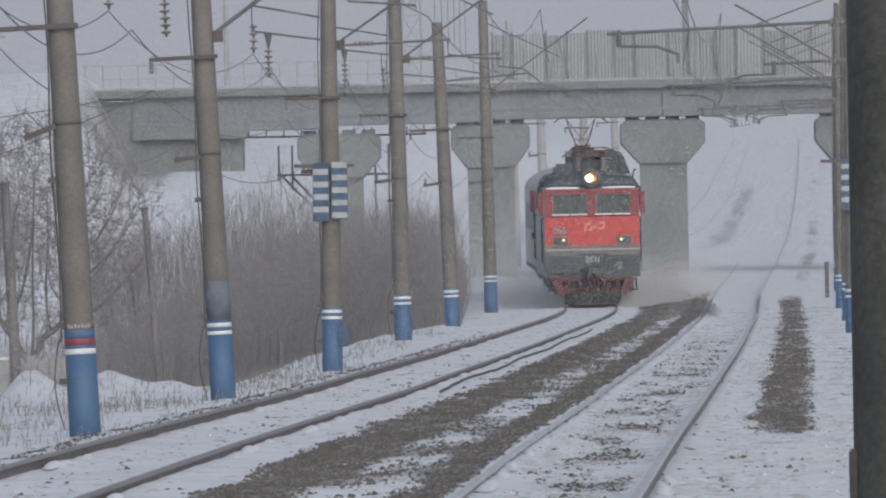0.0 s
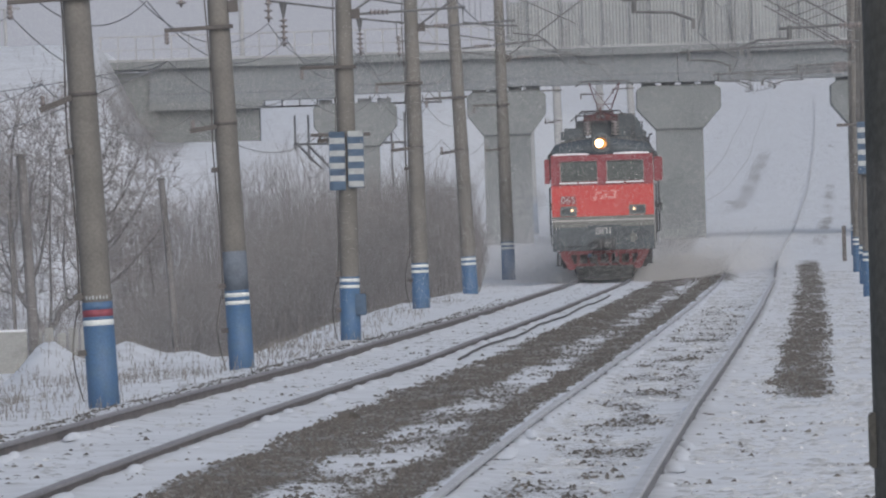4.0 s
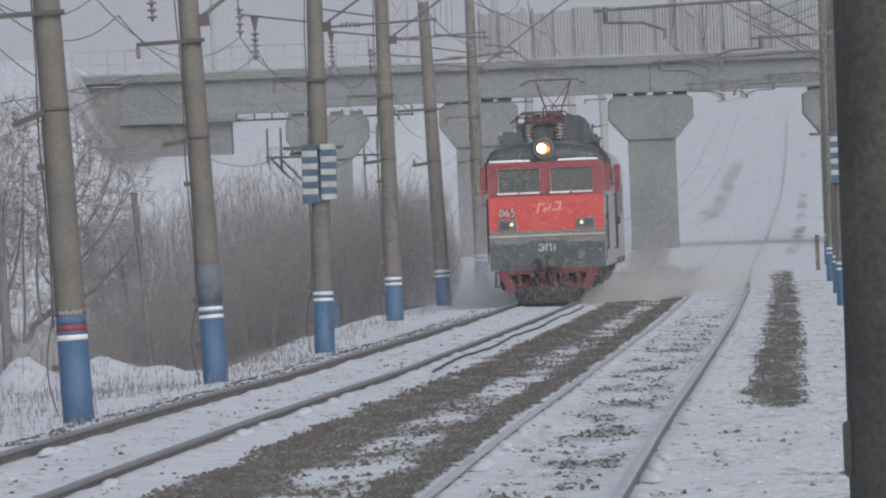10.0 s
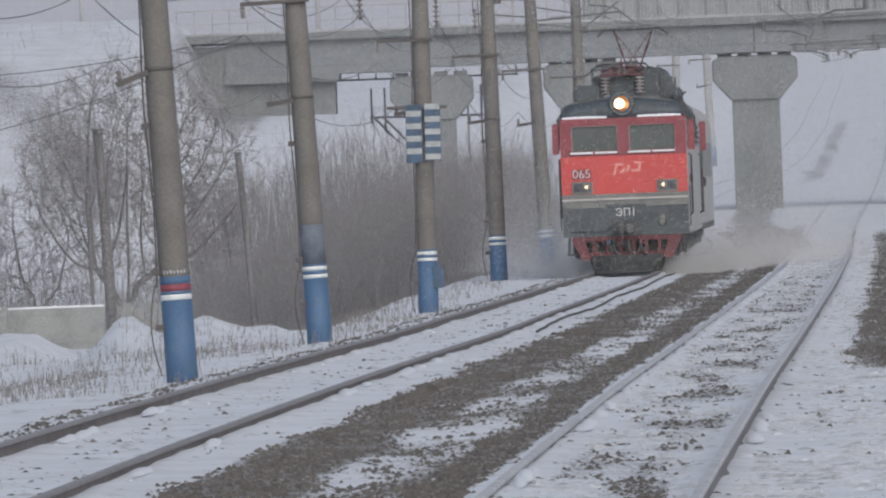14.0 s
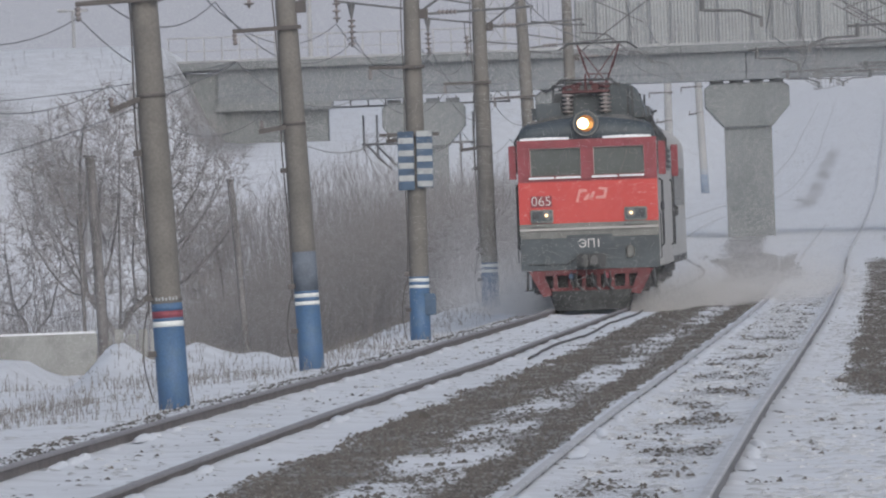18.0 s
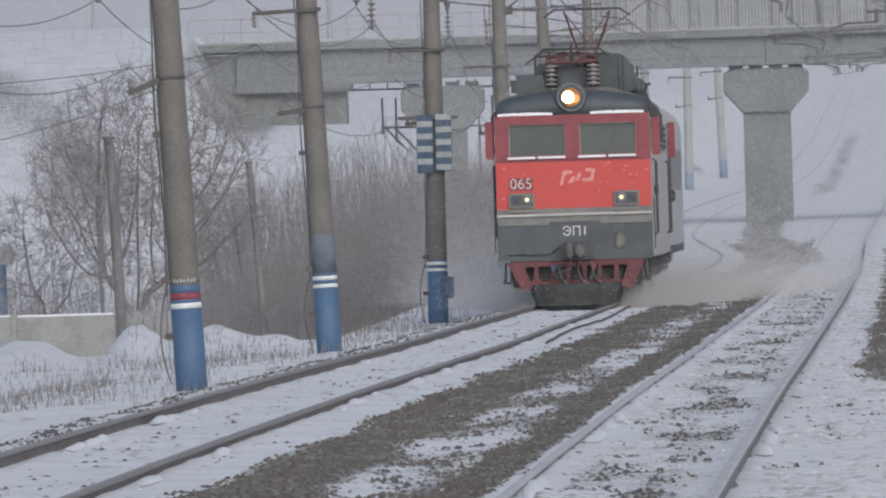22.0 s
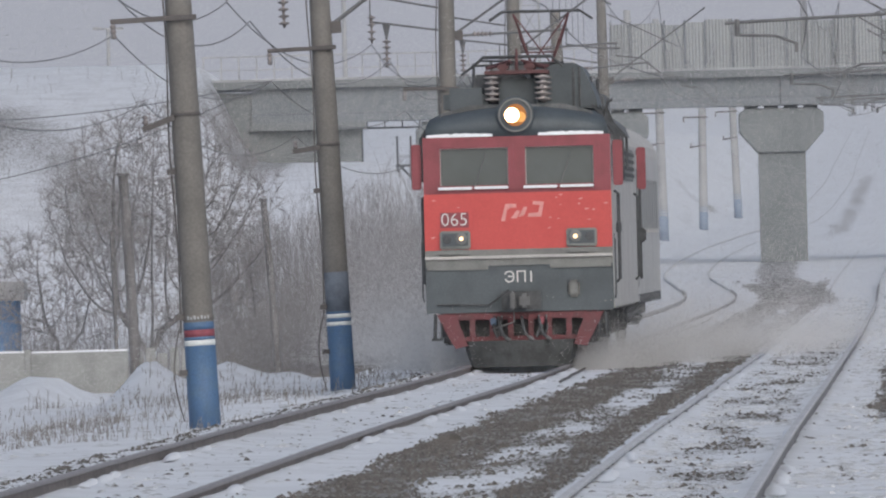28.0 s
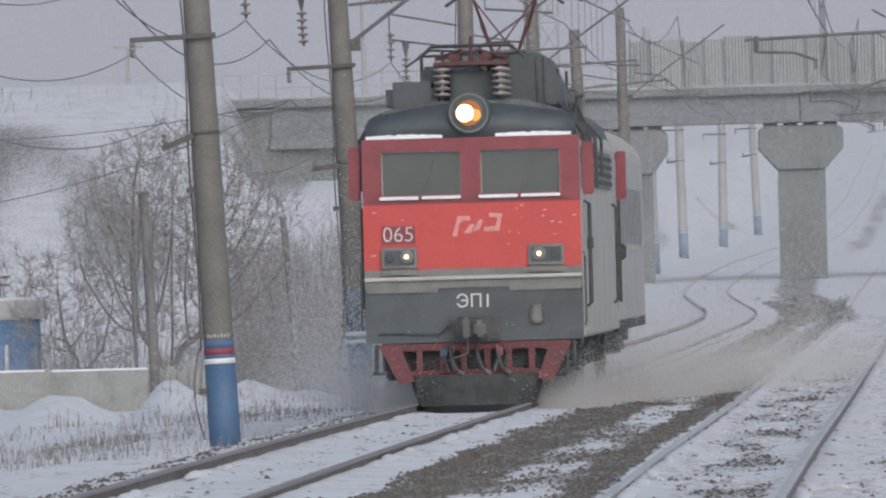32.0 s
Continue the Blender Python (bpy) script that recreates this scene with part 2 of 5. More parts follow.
# ---- the plan: y is the distance from the camera, x to the right ----
rail_z = glide([(0, -0.1), (40, 0.12), (60, 0.25), (101, 0.45), (125, 0.58), (152, 0.70), (197, 0.84), (232, 0.94), (283, 1.08), (363, 1.31), (420, 1.54), (440, 1.62), (461, 1.72), (495, 1.95), (545, 2.55), (605, 3.35), (707, 4.53), (778, 5.4), (907, 7.7), (1134, 11.25), (1512, 17.5), (2600, 32.5)])
track_1 = glide([(0, -7.2), (60, -5.8), (100, -4.75), (130, -3.92), (150, -3.36), (180, -2.56), (200, -2.01), (225, -1.31), (250, -0.74), (280, -0.03), (300, 0.44), (330, 1.12), (360, 1.81), (390, 2.54), (420, 3.31), (450, 4.03), (475, 4.54), (495, 4.77), (520, 4.62), (545, 4.42), (573, 4.84), (605, 5.63), (648, 6.88), (707, 9.08), (778, 12.0), (907, 16.0), (1134, 21.2), (1512, 29.8), (2600, 50)])
track_2 = glide([(0, -2.4), (60, -0.85), (90, -0.08), (110, 0.41), (130, 0.90), (150, 1.38), (180, 2.11), (220, 3.07), (250, 3.78), (280, 4.49), (320, 5.42), (360, 6.33), (420, 7.74), (513, 9.8), (605, 12.34), (716, 15.21), (907, 20.09), (1134, 25.58), (1512, 34.42), (2600, 56)])

def smooth(a, b, x):
    t = min(max((x - a) / (b - a), 0.0), 1.0)
    return t * t * (3 - 2 * t)

def mound(x, y, cx, cy, rx, ry, h):
    d = ((x - cx) / rx) ** 2 + ((y - cy) / ry) ** 2
    return h * math.exp(-d * 1.6)

def ground_z(x, y):
    zr = rail_z(y)
    w1, w2 = x - track_1(y), x - track_2(y)
    z = zr - 0.125 + mound(x, y, 1.2, -2, 2.6, 9, 0.8)
    if 0.95 < w1 and w2 < -0.95:  # between the tracks
        z += 0.03 * noise.noise((x * 0.9, y * 0.15, 2))
    left = smooth(-1.5, -3.0, w1)
    z -= left * (0.30 * (1 - smooth(330, 380, y)) + 0.02)
    lower = smooth(-3.6, -9.0, w1) * (1 - smooth(500, 580, y))
    z -= lower * (0.45 + 0.75 * smooth(280, 350, y) + 0.7 * smooth(350, 440, y) + 0.5 * smooth(440, 500, y))
    # the road's embankment, with the bridge at its top
    rise = smooth(482, 588, y) * smooth(-1.0, -7.4, x)
    z += rise * max(0.0, 7.25 + 3.9 * smooth(-11.3, -13.9, x) - z)
    back = smooth(610, 780, y) * smooth(4.5, -5, x - (y - 640) * 0.03)
    z += back * max(0.0, 9.5 + (y - 640) * 0.008 - z)
    right = smooth(3.5, 9.0, w2)
    z += right * (0.15 + 0.6 * smooth(500, 800, y))
    # snow heaps beside the line
    z += mound(x, y, -7.7, 286, 0.75, 12, 0.8) + mound(x, y, -6.3, 287, 0.75, 12, 0.62) + mound(x, y, -5.2, 286, 0.6, 10, 0.22)
    z += mound(x, y, -11.9, 349, 1.3, 14, 0.85) + mound(x, y, -14.4, 352, 1.5, 14, 0.7) + mound(x, y, -9.6, 340, 0.8, 10, 0.3)
    off = smooth(1.3, 2.2, min(abs(w1), abs(w2)))
    z += off * (0.05 * noise.noise((x * 0.8, y * 0.08, 0)) + 0.03 * noise.noise((x * 2.3, y * 0.3, 5)))
    rough = smooth(-3.2, -5.0, w1) * (1 - smooth(420, 480, y))
    z += rough * (0.09 * noise.noise((x * 1.7, y * 0.22, 7)) + 0.05 * noise.noise((x * 4.0, y * 0.5, 8)))
    inner = 1 - smooth(0.55, 0.7, min(abs(w1), abs(w2)))
    z += inner * (0.02 * noise.noise((x * 3.0, y * 0.4, 12)) - 0.01)
    # snow drifted unevenly against the rails
    gap = min(abs(abs(w1) - 0.795), abs(abs(w2) - 0.795))
    if gap < 0.5 and y < 600:
        z += math.exp(-(gap / 0.2) ** 2) * (0.03 + 0.035 * noise.noise((x * 2.5, y * 0.45, 15)))
    return z

# ---- ground ----
def build_ground():
    m = mat("snowy_ground", (0.74, 0.76, 0.80), rough=0.75, var=0.09, scale=0.9, fine=9, bump=0.5, second=(0.63, 0.645, 0.675), lo=0.42, hi=0.68)
    nt = m.node_tree
    bs = nt.nodes["Principled BSDF"]
    snow_col = bs.inputs["Base Color"].links[0].from_socket
    at = nt.nodes.new("ShaderNodeAttribute")
    at.attribute_name = "gravel"
    co = nt.nodes.new("ShaderNodeTexCoord")
    mp = nt.nodes.new("ShaderNodeMapping")
    mp.inputs["Scale"].default_value = (1.0, 0.2, 1.0)
    nt.links.new(co.outputs["Object"], mp.inputs["Vector"])
    no = nt.nodes.new("ShaderNodeTexNoise")
    no.inputs["Scale"].default_value, no.inputs["Detail"].default_value, no.inputs["Roughness"].default_value = 20.0, 8, 0.75
    nt.links.new(mp.outputs[0], no.inputs["Vector"])
    ad = nt.nodes.new("ShaderNodeMath")
    ad.operation = "ADD"
    nt.links.new(at.outputs["Fac"], ad.inputs[0])
    nt.links.new(no.outputs["Fac"], ad.inputs[1])
    rp = nt.nodes.new("ShaderNodeValToRGB")
    rp.color_ramp.elements[0].position, rp.color_ramp.elements[1].position = 0.93, 1.06
    nt.links.new(ad.outputs[0], rp.inputs[0])
    st = nt.nodes.new("ShaderNodeTexNoise")
    st.inputs["Scale"].default_value, st.inputs["Detail"].default_value = 14, 6
    nt.links.new(mp.outputs[0], st.inputs["Vector"])
    sc = nt.nodes.new("ShaderNodeValToRGB")
    sc.color_ramp.elements[0].position, sc.color_ramp.elements[1].position = 0.35, 0.68
    sc.color_ramp.elements[0].color, sc.color_ramp.elements[1].color = (0.095, 0.089, 0.082, 1), (0.29, 0.278, 0.265, 1)
    nt.links.new(st.outputs["Fac"], sc.inputs[0])
    mx = nt.nodes.new("ShaderNodeMix")
    mx.data_type = "RGBA"
    nt.links.new(rp.outputs[0], mx.inputs[0])
    nt.links.new(snow_col, mx.inputs[6])
    nt.links.new(sc.outputs[0], mx.inputs[7])
    nt.links.new(mx.outputs[2], bs.inputs["Base Color"])
    ys = [-200, -150, -110, -80, -60, -45, -33, -24, -17, -11, -6, -3, 0, 3, 6, 9]
    y = 12.0
    while y < 2600:
        ys.append(y)
        y += 1.2 + y * 0.0055
    xs_rel = [-260, -180, -120, -80, -55, -40] + [-32 + 0.7 * i for i in range(30)] + [-11 + 0.22 * i for i in range(96)] + [10.2 + 0.6 * i for i in range(20)] + [23, 27, 33, 42, 55, 75, 110, 160, 240]
    verts, fac = [], []
    for y in ys:
        c = track_1(y)
        for r in xs_rel:
            x = c + r
            verts.append((x, y, ground_z(x, y)))
            fac.append(gravel_at(x, y))
    k = len(xs_rel)
    faces = [(j * k + i, j * k + i + 1, (j + 1) * k + i + 1, (j + 1) * k + i) for j in range(len(ys) - 1) for i in range(k - 1)]
    ob = raw("ground", verts, faces, m, smooth=True)
    a = ob.data.attributes.new("gravel", "FLOAT", "POINT")
    a.data.foreach_set("value", fac)
    tagged(ob, "snow-covered ground with bare gravel strips along the railway", "ground", kind="structure")

def gravel_at(x, y):
    w1, w2 = x - track_1(y), x - track_2(y)
    def band(w, a, b, soft):
        return smooth(a - soft, a + soft, w) * (1 - smooth(b - soft, b + soft, w))
    g = 0.64 * band(w1, 1.45, 2.6, 0.3) + 0.68 * band(w2, -1.5, -0.95, 0.15)
    g = max(g, 0.40 * band(w1, 1.35, 3.7, 0.3))
    g += 0.22 * (noise.noise((x * 1.6, y * 0.12, 21)) + 0.05) * band(w1, 1.3, 3.7, 0.2)
    g *= 1 - smooth(500, 575, y)
    g = max(g, 0.22 * band(w1, -0.6, 20, 0.3) * smooth(0.09, 0.2, abs(abs(w1) - 0.8)) * (1 - smooth(300, 420, y)))
    g = max(g, (0.40 + 0.18 * noise.noise((x * 2, y * 0.12, 30))) * band(w2, -0.62, 0.62, 0.15) * (1 - smooth(330, 420, y)))
    g = max(g, (0.58 + 0.25 * noise.noise((x * 1.3, y * 0.12, 33))) * band(w2, 1.38, 2.25, 0.28) * smooth(163, 172, y) * (1 - smooth(500, 540, y)))
    g = max(g, 0.40 * band(w1, -1.9, -1.15, 0.2) * (1 - smooth(360, 460, y)))
    g = max(g, 0.52 * band(w1, 2.2, 4.2, 0.5) * smooth(400, 470, y) * (1 - smooth(600, 640, y)))
    g = max(g, (0.42 + 0.25 * noise.noise((x * 1.1, y * 0.04, 35))) * band(w2, 1.5, 2.4, 0.3) * smooth(530, 560, y) * (1 - smooth(800, 900, y)))
    g = max(g, (0.22 + 0.4 * noise.noise((x * 0.7, y * 0.03, 57))) * smooth(610, 680, y) * (1 - smooth(1100, 1300, y)) * smooth(1.3, 1.8, min(abs(w1), abs(w2))))
    g = max(g, (0.45 + 0.08 * noise.noise((x * 0.8, y * 0.02, 52))) * band(w2, -3.2, -1.5, 0.7) * smooth(640, 720, y) * (1 - smooth(950, 1200, y)))
    g = max(g, (0.435 + 0.28 * noise.noise((x * 0.30 + y * 0.02, y * 0.035, 40))) * smooth(495, 530, y) * (1 - smooth(552, 574, y)) * smooth(-11.6, -14, x))
    # stone-pitched cone beside the abutment, thinly covered, its shade painted in as gravel
    g = max(g, (0.50 + 0.1 * noise.noise((x * 0.8, y * 0.1, 44))) * band(x, -13.9, -9.5, 0.8) * smooth(535, 570, y) * (1 - smooth(592, 600, y)))
    return g

build_ground()
backdrop = raw("backdrop", [(-900, 2590, -60), (900, 2590, -60), (900, 2590, 420), (-900, 2590, 420)], [(0, 1, 2, 3)], FOG)
tagged(backdrop, "pale grey fog hiding the distance", "sky", kind="structure")

# ---- tracks ----
RAIL_OUTLINE = [(-0.066, -0.18), (0.066, -0.18), (0.066, -0.168), (0.012, -0.15), (0.010, -0.045), (0.036, -0.032), (0.037, -0.006), (0.030, 0.0), (-0.030, 0.0), (-0.037, -0.006), (-0.036, -0.032), (-0.010, -0.045), (-0.012, -0.15), (-0.066, -0.168)]

def build_rail(track, side, cant, parent, y0, y1):
    verts, faces, tops = [], [], []
    ys, y = [], y0
    while y < y1:
        ys.append(y)
        y += 2.0 + abs(y) * 0.006
    k = len(RAIL_OUTLINE)
    for y in ys:
        cx, cz = track(y) + side * 0.795, rail_z(y) - side * cant / 2 - 0.085 * smooth(540, 640, y)
        verts += [(cx + p, y, cz + q) for p, q in RAIL_OUTLINE]
    for j in range(len(ys) - 1):
        for i in range(k):
            faces.append((j * k + i, j * k + (i + 1) % k, (j + 1) * k + (i + 1) % k, (j + 1) * k + i))
    ob = raw("rail", verts, faces, RAIL, parent)
    ob.data.materials.append(RAIL_TOP)
    ob.data.materials.append(HAZED_RAIL)
    ob.data.materials.append(FROSTED_HAZED_RAIL)
    for n, p in enumerate(ob.data.polygons):
        if n % k in (5, 6, 7, 8, 9):
            p.material_index = 1
        # Rails turn paler in two steps with distance, haze put into their colour.
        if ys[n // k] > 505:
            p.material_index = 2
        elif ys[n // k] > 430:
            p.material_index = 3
    return ob

CANT_1, CANT_2 = 0.03, -0.09
line_1 = thing("railway_track", "railway track with rusty rails half buried in snow", "railway track", group="tracks", kind="structure")
line_2 = thing("railway_track", "railway track with worn bright rails in snowy ballast", "railway track", group="tracks", kind="structure")
for side in (-1, 1):
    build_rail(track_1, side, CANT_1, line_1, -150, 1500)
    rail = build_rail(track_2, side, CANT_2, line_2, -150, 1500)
    rail.data.materials[0], rail.data.materials[1] = FROSTED_HAZED_RAIL, FROST_HEAD
cable = thing("trackside_cable", "thin dark cable lying on the snow beside the rail", "cable")
part("cable_run", tube([(track_1(y) + 1.12 + 0.06 * math.sin(y * 0.12), y, ground_z(track_1(y) + 1.12, y) + 0.03) for y in range(228, 402, 3)], 0.02, n=5), RUST, cable)

# ---- the road bridge over the tracks ----
BY, BS = 590.0, 0.868  # front face of the bridge and its scale
BZ = EYE * (1 - BS)
def build_bridge():
    br = thing("road_bridge", "grey concrete road bridge on hammerhead piers over the tracks", "bridge", (0, BY, BZ))
    br.scale = (BS, BS, BS)
    z_soffit, z_deck = 10.06, 11.7
    for x0, x1, zt, top in ((-6.3, -2.6, 9.66, 0.0), (0.5, 4.0, 9.98, 0.0), (8.0, 11.75, 10.02, 0.0), (16.6, 20.2, 10.0, 0.0)):
        cx = (x0 + x1) / 2
        half, col = (x1 - x0) / 2, 1.04
        pier = part("pier", prism([(cx - col, 1.2), (cx + col, 1.2), (cx + col, zt - 2.0), (cx - col, zt - 2.0)], 0.5, 2.3), PIER, br)
        bm = prism([(cx - col - 0.02, zt - 2.02), (cx + col + 0.02, zt - 2.02), (cx + half, zt - 1.1), (cx + half, zt - 0.25), (cx + half - 0.3, zt - 0.05), (cx - half + 0.3, zt - 0.05), (cx - half, zt - 0.25), (cx - half, zt - 1.1)], 0.3, 2.5)
        bmesh.ops.bevel(bm, geom=bm.edges[:], offset=0.05, segments=1, affect="EDGES")
        part("pier_cap", bm, PIER, pier)
        for i in range(4):
            bx = cx - half + 0.55 + i * (2 * half - 1.1) / 3
            part("bearing", box(bx - 0.3, bx + 0.3, 0.6, 2.2, zt - 0.05, zt + 0.12), GIRDER, pier)
    # spans: beams with a thickened lower edge, one behind the other
    spans = ((-13.5, -4.5, 9.85), (-4.46, 2.2, 10.0), (2.24, 9.85, 10.1), (9.89, 18.4, 10.1), (18.44, 30.0, 10.1))
    for x0, x1, zb in spans:
        for k in range(3):
            y0 = 0.0 + k * 1.2
            out = [(y0, zb), (y0 + 0.55, zb), (y0 + 0.55, zb + 0.28), (y0 + 0.4, zb + 0.42), (y0 + 0.4, z_deck - 0.35), (y0 + 0.12, z_deck - 0.35), (y0 + 0.12, zb + 0.42), (y0, zb + 0.3)]
            part("girder", prism(out, x0, x1, plane="yz"), GIRDER, br)
        n = max(2, int((x1 - x0) / 1.6))
        for i in range(1, n):
            sx = x0 + i * (x1 - x0) / n
            part("stiffener", box(sx - 0.04, sx + 0.04, 0.03, 0.118, zb + 0.42, z_deck - 0.36), GIRDER, br)
    part("deck_slab", box(-16, 30, -0.35, 7.2, z_deck - 0.35, z_deck, 0.04), PIER, br)
    part("snow_ledge", box(-15.9, 30, -0.33, 0.4, z_deck + 0.004, z_deck + 0.11, 0.04), GREY_SNOW, br, "snow lying along the kerb of the deck")
    # low railing on the western part, sheet-metal screens above the tracks
    # The railing takes the pale haze tone instead of its steel.
    for i in range(24):
        x = -15.6 + i * 0.78
        part("railing_post", box(x - 0.03, x + 0.03, -0.2, -0.14, z_deck, z_deck + 1.1), HAZE_GREY, br)
    part("handrail", box(-15.7, 2.5, -0.21, -0.13, z_deck + 1.08, z_deck + 1.14), HAZE_GREY, br)
    part("railing_bar", box(-15.7, 2.5, -0.19, -0.15, z_deck + 0.5, z_deck + 0.54), HAZE_GREY, br)
    x = 2.4
    rnd = random.Random(4)
    while x < 29:
        w = rnd.choice((0.9, 1.2, 1.5))
        h = 2.15 + rnd.uniform(-0.12, 0.16)
        n = int(w / 0.15)
        wave = [(x + (w - 0.03) * i / (2 * n), -0.16 if i % 2 else -0.10) for i in range(2 * n + 1)]
        bm = bmesh.new()
        lo_v = [bm.verts.new((u, v, z_deck + 0.1)) for u, v in wave] + [bm.verts.new((u, v + 0.03, z_deck + 0.1)) for u, v in wave[::-1]]
        hi_v = [bm.verts.new((v.co.x, v.co.y, z_deck + h)) for v in lo_v]
        bm.faces.new(lo_v[::-1])
        bm.faces.new(hi_v)
        for i in range(len(lo_v)):
            j = (i + 1) % len(lo_v)
            bm.faces.new((lo_v[i], lo_v[j], hi_v[j], hi_v[i]))
        part("screen_panel", bm, SCREEN, br)
        part("screen_post", box(x - 0.05, x + 0.03, -0.22, -0.06, z_deck, z_deck + 2.25), GIRDER, br)
        x += w
    # abutment at the embankment
    ab = thing("bridge_abutment", "dark concrete bridge abutment set in the snowy embankment", "abutment", (0, BY, BZ))
    ab.scale = (BS, BS, BS)
    part("abutment_wall", box(-13.2, -8.7, 0.6, 6, 3.0, 10.1, 0.06), PIER, ab)
    part("wing_wall", prism([(-17.0, 9.0), (-13.18, 6.5), (-13.18, 11.2), (-17.0, 11.3)], 0.3, 0.8), PIER, ab)
    part("bearing_shelf", box(-13.6, -8.5, -0.05, 1.6, 9.5, 9.846, 0.03), PIER, ab)
    # a service walkway under the first span
    wk = thing("inspection_walkway", "steel inspection walkway with braces under the bridge", "walkway", (0, BY, BZ))
    wk.scale = (BS, BS, BS)
    part("walkway_beam", box(-8.6, -0.6, 2.8, 3.0, 9.52, 9.6), STEEL, wk)
    for i in range(11):
        part("walkway_post", box(-8.5 + i * 0.78, -8.44 + i * 0.78, 2.85, 2.95, 9.6, 9.9), STEEL, wk)
    st = thing("service_stair", "steel service stair frame climbing the embankment", "stair", (0, BY + 6, BZ))
    st.scale = (BS, BS, BS)
    # Stair posts and beams are painted in the same haze tone.
    for x in (-7.2, -6.6, -2.3, -2.9):
        part("stair_post", tube([(x, 0, 2.5), (x, 0, 9.2)], 0.045), HAZE_GREY, st)
    part("stair_beam", tube([(-7.3, 0, 7.9), (-2.2, 0, 7.85)], 0.05), HAZE_GREY, st)
    for o in (0, 0.42):
        part("stair_string", tube([(-7.1 + o, 0, 7.9), (-5.0 + o, 0, 5.6)], 0.05), HAZE_GREY, st)

build_bridge()

# ---- masts ----
def insulator(parent, at, length, r=0.11, n=5, m=None, name="insulator", glaze=PORCELAIN):
    prof = [(0.02, 0)]
    for i in range(n):
        z = -length * (i + 0.3) / n
        prof += [(0.025, z + 0.02), (r, z), (r * 0.8, z - 0.025), (0.03, z - 0.035)]
    prof += [(0.02, -length)]
    bm = lathe(prof, n=10, m=(m or Matrix.Translation(at)))
    bmesh.ops.recalc_face_normals(bm, faces=bm.faces[:])
    return part(name, bm, glaze, parent, smooth=True)

def hang(a, b, sag, n=14):
    a, b = Vector(a), Vector(b)
    return [a.lerp(b, i / n) + Vector((0, 0, -4 * sag * (i / n) * (1 - i / n))) for i in range(n + 1)]

POLES = [  # y, x, ground, lean, height, stripes' height, reach of the rod, field strings
    (209.0, -4.90, 0.54, -0.039, 9.8), (261.7, -3.77, 0.59, -0.036, 9.8), (322.1, -2.34, 0.71, 0.008, 9.8),
    (377.5, -0.99, 1.25, -0.006, 9.7), (430.0, 0.26, 1.45, -0.032, 8.5), (487.8, 1.52, 1.90, -0.007, 9.75),
    (625.0, 3.00, 3.87, -0.01, 9.6), (685.0, 4.60, 4.54, -0.015, 9.6), (745.0, 6.93, 4.96, 0.01, 9.6), (805.0, 9.31, 5.88, -0.03, 9.6)]

def pole_shaft(p, height, material=CONCRETE):
    rad = lambda h: 0.212 - 0.0048 * h
    bm = lathe([(rad(-0.6), -0.6), (rad(0), 0), (rad(height * 0.5), height * 0.5), (rad(height) - 0.02, height - 0.01), (rad(height) - 0.05, height)], n=20)
    part("shaft", bm, material, p, smooth=True)
    return rad

def ring(p, name, rad, h0, h1, material, label="", grow=0.004):
    part(name, lathe([(rad(h0) + grow, h0), (rad(h1) + grow, h1)], n=20), material, p, label, smooth=True)

